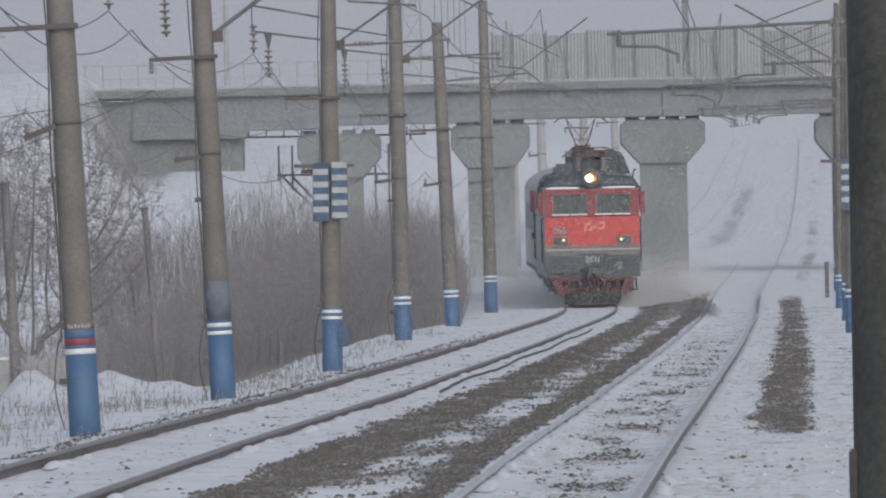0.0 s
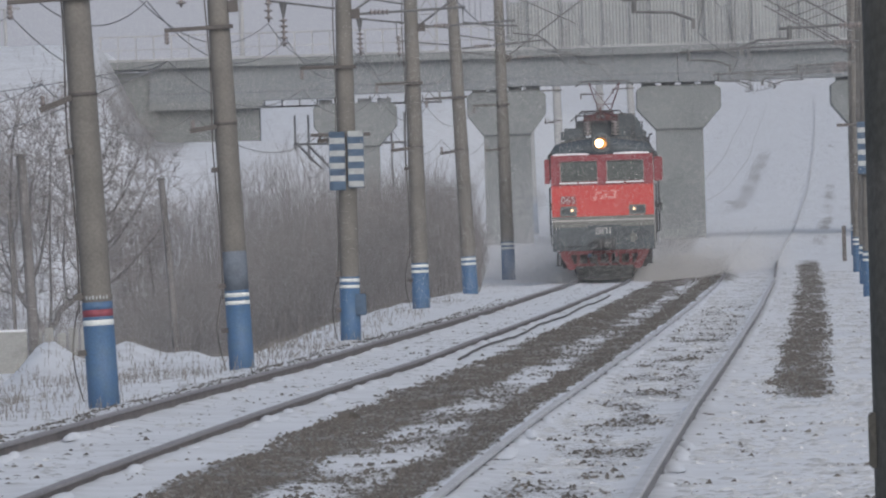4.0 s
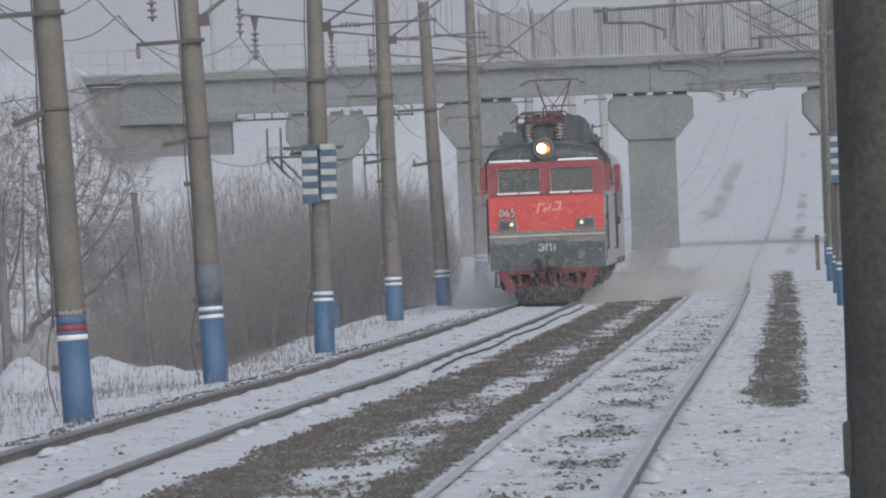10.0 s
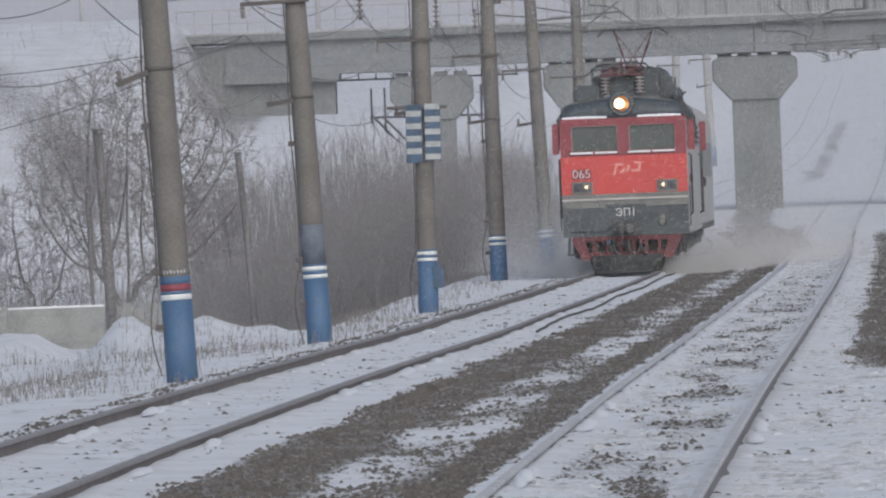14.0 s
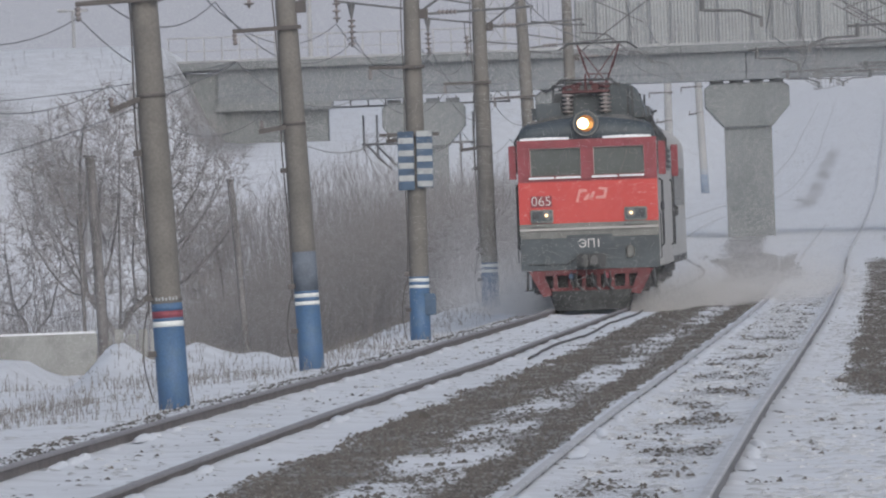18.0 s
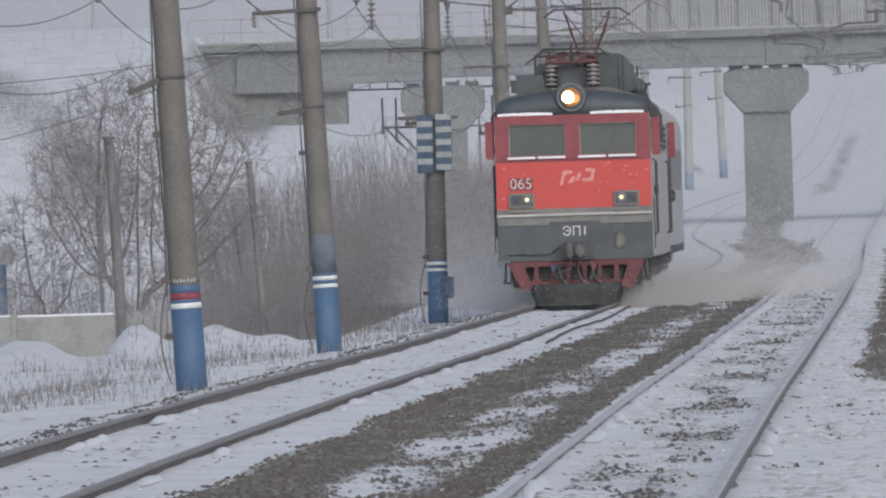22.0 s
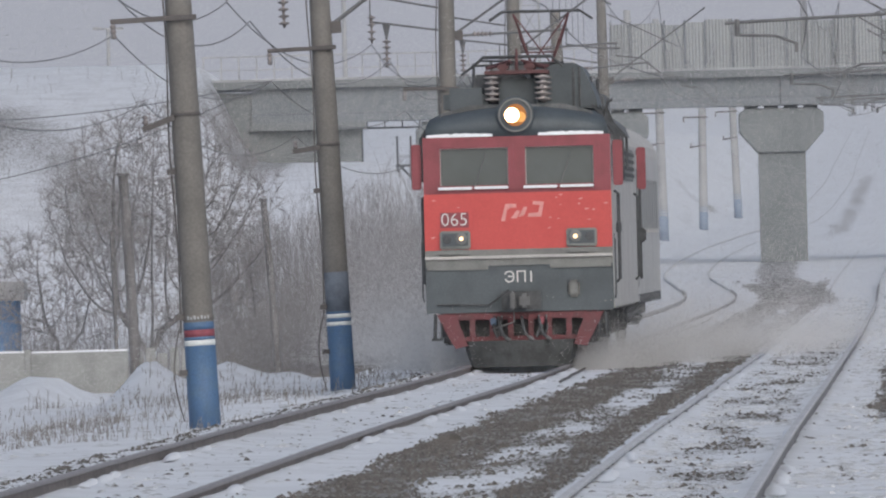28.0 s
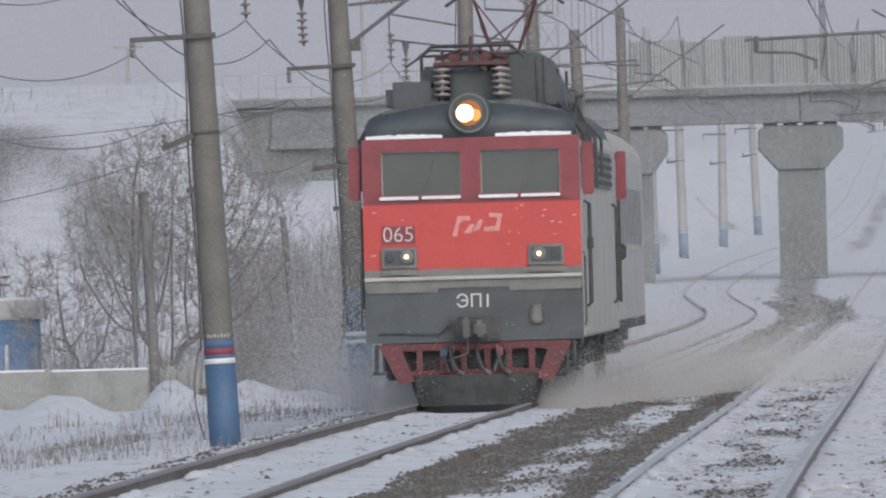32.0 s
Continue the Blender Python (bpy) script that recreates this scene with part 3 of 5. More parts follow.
def build_mast(i, y, x, gz, lean, height):
    p = thing("catenary_mast", "tapered concrete catenary mast with a blue painted foot", "mast", group="masts along the line")
    p.matrix_basis = Matrix.Translation((x, y, gz)) @ Matrix.Rotation(math.atan(lean), 4, "Y")
    # Masts past the bridge get paler colours that imitate haze.
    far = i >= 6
    rad = pole_shaft(p, height, HAZE_GREY if far else CONCRETE)
    foot, mark = (HAZE_BLUE, GREY_SNOW) if far else (BLUE, WHITE)
    if i == 0:
        for a, b, m in ((-0.4, 1.02, BLUE), (1.02, 1.095, WHITE), (1.095, 1.14, BLUE), (1.14, 1.235, RED_BAND), (1.235, 1.34, BLUE)):
            ring(p, "painted_band", rad, a, b, m)
        ring(p, "steel_strap", rad, 1.37, 1.43, CONCRETE, grow=0.012)
        for k in range(7):  # worn painted characters round the strap
            a = radians(-128 + 13 * k)
            m = Matrix.Rotation(a + radians(90), 4, "Z") @ Matrix.Translation((0, -rad(1.4) - 0.013, 1.40))
            part("worn_mark", box(-0.014, 0.014, -0.003, 0.003, -0.026, 0.026 - 0.012 * (k % 2), m=m), BOARD_WHITE, p)
    else:
        lo = (1.09, 1.09, 1.12, 0.84, 0.8, 0.82)[min(i, 5)]
        for a, b, m in ((-0.4, lo, foot), (lo, lo + 0.065, mark), (lo + 0.065, lo + 0.13, foot), (lo + 0.13, lo + 0.2, mark), (lo + 0.2, lo + 0.24, foot)):
            ring(p, "painted_band", rad, a, b, m)
    if i == 1:
        ring(p, "blue_wash", rad, 1.33, 2.0, BLUE_WASH, "thin blue wash above the painted foot")
    # two side arms towards the field
    hi = (5.48, 5.82, 5.75, 5.5, 5.5, 5.4)[min(i, 5)]
    part("crossarm", box(-0.93, 0.24, -rad(hi) - 0.08, -rad(hi) - 0.005, hi - 0.035, hi + 0.035, 0.006), RUST, p)
    ring(p, "clamp", rad, hi - 0.03, hi + 0.03, RUST, grow=0.012)
    insulator(p, (-0.9, -rad(hi) - 0.04, hi - 0.04), 0.2, 0.05, 3)
    lo = (4.12, 4.13, 4.25, 3.9, 4.0, 4.0)[min(i, 5)]
    m = Matrix.Translation((-rad(lo), -0.12, lo)) @ Matrix.Rotation(radians(-18 if i == 0 else -6), 4, "Y")
    part("pin_arm", box(-0.42, 0.05, -0.04, 0.04, -0.04, 0.04, m=m), RUST, p)
    ring(p, "clamp", rad, lo + 0.02, lo + 0.07, RUST, grow=0.012)
    tip = m @ Vector((-0.36, 0, 0.04))
    insulator(p, tip + Vector((0, 0, 0.14)), 0.14, 0.045, 2, name="pin_insulator")
    # earth cable down the field side
    if i < 4:
        pts = [(-rad(h) - 0.03 - 0.02 * math.sin(h * 2.1), -0.05, h) for h in np.linspace(1.2, 8.8, 16)]
        part("earth_cable", tube(pts, 0.012, n=6), RUST, p)
        pts = [(-rad(0.6) - 0.06 - 0.10 * math.sin(k / 8 * math.pi), -0.1, 1.25 - 1.25 * k / 8) for k in range(9)]
        part("loose_cable", tube(pts, 0.010, n=6), RUST, p)
        for h in (0.66, 1.42, 3.4):
            part("cable_clip", box(-rad(h) - 0.1, -rad(h) + 0.02, -0.12, -0.02, h - 0.04, h + 0.04), RUST, p)
    # bracket, rod and arm that hold the wires over the track
    reach = track_1(y) - x
    br_h = 6.2 if i < 2 else 6.9
    if height > 9:
        part("bracket", tube([(rad(br_h), 0, br_h), (reach + 0.1, 0, br_h + 2.2)], 0.036 if i < 2 else 0.026), STEEL, p)
        part("bracket_stay", tube([(rad(9.0), 0, 9.0), (reach * 0.75, 0, 7.9)], 0.02), STEEL, p)
        part("bracket_foot", box(rad(br_h) - 0.02, rad(br_h) + 0.16, -0.08, 0.08, br_h - 0.14, br_h + 0.06), RUST, p)
    rod = 6.85
    part("registration_rod", tube([(rad(rod), 0, rod), (2.55, 0, rod + 0.1)], 0.026), STEEL, p)
    mm = Matrix.Translation((0.95, 0, rod + 0.035)) @ Matrix.Rotation(radians(90), 4, "Y")
    insulator(p, (0, 0, 0), 0.42, 0.07, 5, m=mm, name="rod_insulator")
    part("registration_arm", tube([(2.5, 0, rod + 0.1), (2.5, 0, rod - 0.22), (reach - 0.1, 0, rod - 0.30), (reach + 0.35, 0, 6.06 + rail_z(y) - gz)], 0.02), STEEL, p)
    # field side bracket with hanging strings
    if i < 6:
        for h0, h1 in ((6.98, 7.18), (7.45, 7.72)):
            part("field_bracket", tube([(-rad(h0), 0, h0), (-1.62, 0, h1)], 0.022), STEEL, p)
        part("bracket_tie", tube([(-1.6, 0, 7.72), (-1.6, 0, 7.2)], 0.014), STEEL, p)
        insulator(p, (-1.57, 0, 7.32), 0.6, 0.1, 4, name="string_insulator")
        sx = -0.62 if i == 1 else -1.26
        part("string_rod", tube([(sx, 0, 7.14), (sx, 0, 6.78)], 0.09, r_end=0.015), STEEL, p)
        insulator(p, (sx, 0, 6.8), 0.6, 0.1, 5, name="string_insulator")
    return p

def striped_board(p, x0, sides=(0, 1), dz=0.0):
    for k in sides:
        xa = x0 + 0.39 * k
        b = part("marker_plate", box(xa, xa + 0.34, -0.30, -0.27, dz + 3.17 + 0.05 * k, dz + 4.40 - 0.02 * k, 0.01), BOARD_BLUE, p, "blue plate with white stripes")
        for j in range(4 + k):
            z = dz + (3.36 if k == 0 else 3.24) + 0.262 * j
            part("stripe", box(xa + 0.01, xa + 0.33, -0.306, -0.297, z, z + 0.12), BOARD_WHITE, b)
    part("plate_holder", box(-0.75, 0.5, -0.27, -0.22, dz + 4.3, dz + 4.37), RUST, p)

masts = [build_mast(i, *row) for i, row in enumerate(POLES)]
striped_board(masts[2], -0.37)
part("relay_box", box(0.1, 0.34, -0.2, 0.2, 0.55, 1.0, 0.02), BOARD_BLUE, masts[2], "small blue box on the mast")

RIGHT = [(253, 3.3), (308, 3.3), (363, 3.3), (418, 3.35), (473, 3.4), (528, 3.45), (583, 3.6)]
def build_right_mast(i, y, off):
    x, gz = track_2(y) + off, ground_z(track_2(y) + off, y)
    p = thing("catenary_mast", "concrete catenary mast with long rods over the far track", "mast", group="masts along the line")
    p.matrix_basis = Matrix.Translation((x, y, gz)) @ Matrix.Rotation(0.006, 4, "Y")
    rad = pole_shaft(p, 8.0 if i == 2 else 9.4)
    for a, b, m in ((-0.4, 0.84, BLUE), (0.84, 0.9, WHITE), (0.9, 0.97, BLUE), (0.97, 1.04, WHITE), (1.04, 1.08, BLUE)):
        ring(p, "painted_band", rad, a, b, m)
    # the rod's end and the arm change sides from mast to mast, as the wire zigzags
    h = 5.8 if i < 2 else 6.05 if i < 4 else 6.35
    tip, turn_to = ((-4.2, 1), (-1.75, -1))[i % 2]
    part("registration_rod", tube([(-rad(h), 0, h), (tip - 0.2, 0, h - 0.04 * abs(tip))], 0.028), STEEL, p)
    mm = Matrix.Translation((-0.75, 0, h - 0.03)) @ Matrix.Rotation(radians(-90), 4, "Y")
    insulator(p, (0, 0, 0), 0.45, 0.08, 5, m=mm, name="rod_insulator")
    zt = h - 0.04 * abs(tip)
    part("drop_piece", tube([(tip, 0, zt + 0.06), (tip, 0, zt - 0.22)], 0.045), STEEL, p)
    part("registration_arm", tube([(tip, 0, zt - 0.2), (tip + turn_to * 0.62, 0, zt - 0.22), (tip + turn_to * 1.0, 0, zt - 0.36)], 0.024), STEEL, p)
    part("arm_clamp", box(tip + turn_to * 0.97 - 0.03, tip + turn_to * 0.97 + 0.03, -0.03, 0.03, zt - 0.5, zt - 0.34), STEEL, p)
    if i != 2:
        part("bracket", tube([(-rad(7.0), 0, 7.0), (-3.0, 0, 8.65)], 0.03), STEEL, p)
        part("bracket_stay", tube([(-rad(8.9), 0, 8.9), (-2.4, 0, 8.1)], 0.02), STEEL, p)
    return p

right_masts = [build_right_mast(i, y, o) for i, (y, o) in enumerate(RIGHT)]
striped_board(right_masts[2], -0.28, dz=-0.27)

# the near mast beside the camera's line of sight
near = thing("near_mast", "dark weathered concrete mast standing close by", "mast", (1.235, 38.9, 0))
part("shaft", lathe([(0.215, -0.6), (0.212, 0), (0.205, 1.6), (0.2, 3.0), (0.165, 9.5)], n=28), DARK_CONCRETE, near, smooth=True)
part("hose_bracket", box(-0.216, -0.19, -0.05, 0.05, 1.66, 1.80, 0.005), DARK_CONCRETE, near)

# ---- overhead wires ----
def wire(points, r, label, kind="overhead_wire"):
    ob = part(kind, tube(points, r, n=5), WIRE)
    return tagged(ob, label, "wire", group="wires")

def world_of(p, v):
    return p.matrix_basis @ Vector(v)

def catenary(track, ys, label, high):
    cw, mw = [], []
    for a, b in zip(ys, ys[1:]):
        pa = Vector((track(a) + (0.3 if int(a) % 2 else -0.25), a, rail_z(a) + high))
        pb = Vector((track(b) + (0.3 if int(b) % 2 else -0.25), b, rail_z(b) + high))
        cw += hang(pa, pb, 0.05)
        m = hang(pa + Vector((0, 0, 1.9)), pb + Vector((0, 0, 1.9)), 1.0)
        mw += m
        for i in range(2, 13, 2):
            top = m[i]
            wire([top, (cw[-15 + i].x, top.y, cw[-15 + i].z)], 0.006, "thin dropper between the two overhead wires", "dropper_wire")
    wire(cw, 0.011, "copper contact wire over the " + label)
    wire(mw, 0.011, "messenger wire sagging over the " + label)

catenary(track_1, [100, 155] + [r[0] for r in POLES] + [860], "main track", 6.0)
catenary(track_2, [145, 199] + [r[0] for r in RIGHT] + [640, 700, 760], "far track", 5.6)
for a, b in zip(masts[:6], masts[1:6]):
    for v, sag, r in (((-0.9, -0.22, 5.3), 0.55, 0.009), ((-0.55, -0.12, 4.35), 0.5, 0.008), ((-1.58, 0, 6.7), 0.7, 0.011), ((-1.2, 0, 6.35), 0.75, 0.011)):
        wire(hang(world_of(a, v), world_of(b, v), sag), r, "line wire slung between the masts")
for v, sag in (((-0.9, -0.22, 5.3), 0.6), ((-0.55, -0.12, 4.35), 0.5), ((-1.58, 0, 6.7), 0.7), ((-1.2, 0, 6.35), 0.7)):
    q = world_of(masts[0], v)
    wire(hang(q, q + Vector((-1.3, -54, -0.25)), sag), 0.008, "line wire slung between the masts")
for v, q, sag in (((-0.9, -0.22, 5.3), (-16.5, 300, 6.2), 0.5), ((-0.9, -0.22, 5.3), (-16.5, 300, 4.5), 0.8)):
    wire(hang(world_of(masts[1], v), q, sag), 0.008, "slack wire crossing to the field")

# Tower and lamp posts are coloured pale to look hazed.
def lattice_tower(x, y, z, w, h):
    t = thing("lattice_tower", "faint steel lattice tower rising behind the bridge", "tower", (x, y, z))
    for sx in (-1, 1):
        for sy in (-1, 1):
            part("tower_leg", tube([(sx * w, sy * w, -1), (sx * w * 0.8, sy * w * 0.8, h)], 0.06, n=6), HAZE_GREY, t)
    n = int(h / 1.6)
    for k in range(n):
        z0, z1 = k * h / n, (k + 1) * h / n
        f = 1 - 0.2 * k / n
        for s in (-1, 1):
            part("tower_brace", tube([(-s * w * f, -w * f, z0), (s * w * f, -w * f, z1)], 0.035, n=5), HAZE_GREY, t)
        part("tower_strut", tube([(-w * f, -w * f, z1), (w * f, -w * f, z1)], 0.035, n=5), HAZE_GREY, t)
lattice_tower(-1.35, 800, 9.0, 0.55, 16)

def street_lamp(x, y, z, h):
    t = thing("street_lamp", "faint tall post on the road embankment", "street lamp", (x, y, z), group="street lamps")
    part("lamp_post", tube([(0, 0, -1), (0, 0, h)], 0.16, r_end=0.1, n=10), HAZE_GREY, t)
    part("lamp_arm", tube([(-0.6, 0, h), (0.6, 0, h)], 0.05, n=6), HAZE_GREY, t)
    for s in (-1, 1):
        part("lamp_head", box(s * 0.6 - 0.3, s * 0.6 + 0.3, -0.12, 0.12, h - 0.06, h + 0.1, 0.03), HAZE_GREY, t)
street_lamp(-26.2, 900, 8.0, 10.1)
# A plain utility pole, built as a lamp post with arm and heads added.
street_lamp(-11.0, 800, 9.0, 14.0)
street_lamp(-34.0, 860, 9.0, 12.0)

# ---- fence, hut, posts ----
fy = 439.0
fence = thing("concrete_fence", "old grey concrete panel fence behind snow heaps", "fence", (0, fy, 0))
for i in range(7):
    x0 = -33.0 + i * 2.95
    pn = part("fence_panel", box(x0 + 0.09, x0 + 2.86, -0.04, 0.04, -1.4, 0.74 + 0.02 * (i % 2), 0.02), FENCE, fence)
    part("snow_cap", box(x0 + 0.09, x0 + 2.86, -0.05, 0.05, 0.742 + 0.02 * (i % 2), 0.80 + 0.02 * (i % 2), 0.02), SNOW, pn, "snow along the panel's top")
    part("fence_rib", box(x0 + 0.35, x0 + 2.6, -0.07, -0.041, -0.28, -0.22, 0.005), FENCE, pn)
    part("fence_post", box(x0 - 0.08, x0 + 0.085, -0.09, 0.09, -1.5, 0.86 + 0.05 * (i % 3), 0.02), FENCE, fence)
for i in range(7):
    x0 = -12.3 + i * 0.34
    part("picket", box(x0, x0 + 0.26, -0.02 + 1.5 + 0.1 * (i % 2), 0.03 + 1.5, -1.6, 0.75 + 0.09 * math.sin(i * 2.3), 0.01), FENCE, fence)

hut = thing("trackside_hut", "small blue hut with a pale flat roof behind the fence", "hut", (-19.6, 477.5, 0))
part("hut_wall", box(-2.8, 2.72, -1.5, 1.5, -1.5, 2.28, 0.02), mat("hut_blue", (0.13, 0.25, 0.45), rough=0.7, var=0.15, scale=1.5, fine=20), hut)
part("roof_slab", box(-3.0, 2.95, -1.7, 1.7, 2.27, 2.86, 0.03), COACH, hut, "pale roof fascia")
part("roof_snow", box(-2.98, 2.93, -1.68, 1.68, 2.864, 2.96, 0.04), SNOW, hut)
part("drain_pipe", tube([(1.75, -1.56, -0.6), (1.75, -1.56, 1.5)], 0.06), WHITE, hut)
for z in (3.35, 3.6):
    part("roof_rail", tube([(-2.9, -1.6, z), (1.9, -1.6, z)], 0.035), STEEL, hut)
for x in (-2.0, 0.2, 1.6):
    part("roof_rail_post", tube([(x, -1.6, 2.9), (x, -1.6, 3.62)], 0.03), STEEL, hut)

def wooden_post(x, y, z0, h, r, lean):
    p = thing("wooden_post", "old leaning wooden post in the brush", "post", (x, y, z0), group="wooden posts")
    part("post_shaft", tube([(0, 0, -0.8), (lean * 0.5, 0, h * 0.5), (lean, 0, h)], r, r_end=r * 0.85, n=10), POST_WOOD, p)
    part("post_cap", box(lean - r * 1.1, lean + r * 1.1, -r, r, h - 0.01, h + 0.05), POST_WOOD, p)
wooden_post(-8.15, 439, 0.6, 4.35, 0.11, -0.32)
wooden_post(-11.45, 412.4, 0.1, 5.45, 0.15, -0.25)
wooden_post(-13.2, 455, 0.0, 4.2, 0.06, -0.1)
small = thing("kilometre_post", "short dark marker post beside the far track", "post", (12.83, 513.5, ground_z(12.83, 513.5)))
part("post_shaft", box(-0.07, 0.07, -0.05, 0.05, -0.3, 1.2, 0.01), RUST, small)

# ---- brush and trees ----
def stems(name, label, spots, material):
    """Many thin three-sided stems, each with a few side twigs, in one mesh."""
    verts, faces = [], []
    def shoot(p, d, length, r):
        a = d.orthogonal().normalized()
        b = d.cross(a)
        k = len(verts)
        mid = p + d * length * 0.5 + Vector((rnd.uniform(-1, 1), rnd.uniform(-1, 1), 0)) * length * 0.06
        tip = p + d * length + Vector((rnd.uniform(-1, 1), rnd.uniform(-1, 1), 0)) * length * 0.08
        for q, rr in ((p, r), (mid, r * 0.7)):
            for t in range(3):
                verts.append(q + rr * (math.cos(t * 2.094) * a + math.sin(t * 2.094) * b))
        verts.append(tip)
        for t in range(3):
            faces.append((k + t, k + (t + 1) % 3, k + 3 + (t + 1) % 3, k + 3 + t))
            faces.append((k + 3 + t, k + 3 + (t + 1) % 3, k + 6))
        return mid, tip
    rnd = random.Random(11)
    for x, y, z, h in spots:
        d = Vector((rnd.gauss(0, 0.13), rnd.gauss(0, 0.13), 1)).normalized()
        r = rnd.uniform(0.007, 0.014) * (0.6 if h < 0.5 else 1)
        mid, tip = shoot(Vector((x, y, z)), d, h, r)
        for _ in range(3):
            p = Vector((x, y, z)).lerp(tip, rnd.uniform(0.3, 0.85))
            dd = Vector((rnd.gauss(0, 0.5), rnd.gauss(0, 0.3), 1)).normalized()
            shoot(p, dd, h * rnd.uniform(0.15, 0.4), r * 0.6)
    ob = raw(name, verts, faces, material)
    return tagged(ob, label, "brush", kind="stuff")

rnd = random.Random(3)
brush_top = glide([(-11, 0.9), (-9.5, 1.5), (-8, 2.3), (-6.5, 3.2), (-5, 3.9), (-3, 4.1), (-1.6, 3.8), (-0.6, 3.2), (0.2, 1.8), (0.6, 0.8)])
spots = []
for _ in range(9000):
    x, y = rnd.uniform(-10.8, 0.6), rnd.uniform(440, 530)
    edge = x * y / 480
    if edge > 0.5 * 1.0 + 0.2:
        continue
    h = brush_top(edge) * rnd.uniform(0.55, 1.0) * (1.12 if rnd.random() < 0.06 else 1)
    spots.append((x * y / 480, y, ground_z(x * y / 480, y) - 0.1, max(0.5, h + 0.9)))
stems("brush_thicket", "dense bare grey-brown brush beside the line", spots, BRUSH)
spots = []
for _ in range(1700):
    x, y = rnd.uniform(-30, -8), rnd.uniform(446, 505)
    spots.append((x, y, ground_z(x, y), rnd.uniform(1.0, 2.3) + (0.9 if rnd.random() < 0.2 else 0)))
stems("field_brush", "thin bare shrubs behind the fence", spots, BRUSH)
spots = []
for _ in range(1800):
    x, y = rnd.uniform(-38, -12), rnd.uniform(500, 572)
    if noise.noise((x * 0.30 + y * 0.02, y * 0.035, 40)) + rnd.uniform(-0.6, 0.6) > 0.30:
        spots.append((x, y, ground_z(x, y), rnd.uniform(0.25, 0.7)))
stems("bank_brush", "dry weeds on the snowy embankment", spots, TWIG)

def tree(x, y, height, wide, low, seed, lean, points):
    """A bare tree whose limbs grow towards points strewn through the crown, thinning from the trunk to the twigs."""
    r = np.random.default_rng(seed)
    t = thing("bare_tree", "bare deciduous tree with a rounded crown of fine twigs", "tree", (x, y, ground_z(x, y)), group="trees by the fence")
    d = r.normal(size=(points, 3))
    d *= (r.random((points, 1)) ** 0.42) / np.linalg.norm(d, axis=1, keepdims=True)
    half = (height - low) / 2
    goal = d * (wide, wide * 0.6, half) + (0, 0, low + half)
    node, up = [np.array((0.0, 0.0, -0.2))], [-1]
    for k in range(5):
        node.append(np.array((lean * (k + 1) * 0.2 + r.normal() * 0.02, 0.0, 0.24 * k + 0.1)))
        up.append(k)
    for d0, n in ((Vector((-0.62, 0.1, 0.78)), 7), (Vector((0.10, -0.1, 1.0)), 4), (Vector((0.58, 0.0, 0.82)), 7)):  # the main forks
        last = 5
        for k in range(n):
            node.append(node[last] + np.array(d0) * height * 0.026 + r.normal(size=3) * 0.035)
            up.append(last)
            last = len(node) - 1
    step = 0.2
    live = np.ones(points, bool)
    near, gap = np.zeros(points, int), np.full(points, 1e9)
    seen = 0
    for _ in range(90):
        for n in range(seen, len(node)):
            e = np.linalg.norm(goal - node[n], axis=1)
            better = e < gap
            gap[better], near[better] = e[better], n
        seen = len(node)
        live &= gap > 0.3
        if not live.any():
            break
        pull = {}
        for g in np.nonzero(live)[0]:
            n = near[g]
            pull.setdefault(n, []).append((goal[g] - node[n]) / gap[g])
        for n, v in pull.items():
            s = np.sum(v, axis=0) + r.normal(size=3) * 0.25
            s[2] += 0.15
            node.append(node[n] + s / max(np.linalg.norm(s), 1e-6) * step)
            up.append(n)
    area = np.zeros(len(node))
    leaf = np.ones(len(node), bool)
    for n in range(len(node) - 1, 0, -1):
        area[n] = max(area[n], 0.0085 ** 2.15)
        area[up[n]] += area[n]
        leaf[up[n]] = False
    rad = np.minimum(area ** (1 / 2.15), 0.10)
    meshes = {"trunk": ([], []), "crown": ([], [])}
    def stick(kind, p, q, r0, r1, sides):
        vv, ff = meshes[kind]
        p, q, r0, r1 = Vector(p), Vector(q), float(r0), float(r1)
        ax = (q - p).normalized()
        u = ax.orthogonal().normalized()
        w = ax.cross(u)
        k = len(vv)
        for o, rr in ((p, r0), (q, r1)):
            for s in range(sides):
                an = 6.283 * s / sides
                vv.append(o + rr * (math.cos(an) * u + math.sin(an) * w))
        for s in range(sides):
            ff.append((k + s, k + (s + 1) % sides, k + sides + (s + 1) % sides, k + sides + s))
    for n in range(1, len(node)):
        p = up[n]
        big = rad[n] > 0.022
        stick("trunk" if big else "crown", node[p], node[n], min(rad[p], rad[n] * 1.25), rad[n], 7 if big else 3)
        if rad[n] < 0.02:
            along = node[n] - node[p]
            for _ in range(8 if leaf[n] else 3):
                v = along / np.linalg.norm(along) * 0.8 + r.normal(size=3) * 0.6 + (0, 0, 0.2)
                v /= np.linalg.norm(v)
                ln = r.uniform(0.2, 0.62)
                m = node[n] + v * ln * 0.5 + r.normal(size=3) * 0.02
                stick("crown", node[n], m, 0.0085, 0.007, 3)
                stick("crown", m, node[n] + v * ln, 0.007, 0.004, 3)
    for kind, m in (("trunk", BARK), ("crown", TWIG)):
        raw(kind, meshes[kind][0], meshes[kind][1], m, t, smooth=True)
    return t

tree(-12.1, 469, 8.9, 3.7, 1.4, 5, -0.5, 3000)
tree(-15.6, 475, 5.2, 2.3, 0.6, 8, 0.15, 380)
tree(-10.2, 473, 5.6, 2.0, 0.8, 21, 0.1, 380)
tree(-18.6, 483, 5.4, 2.4, 0.8, 13, -0.2, 320)

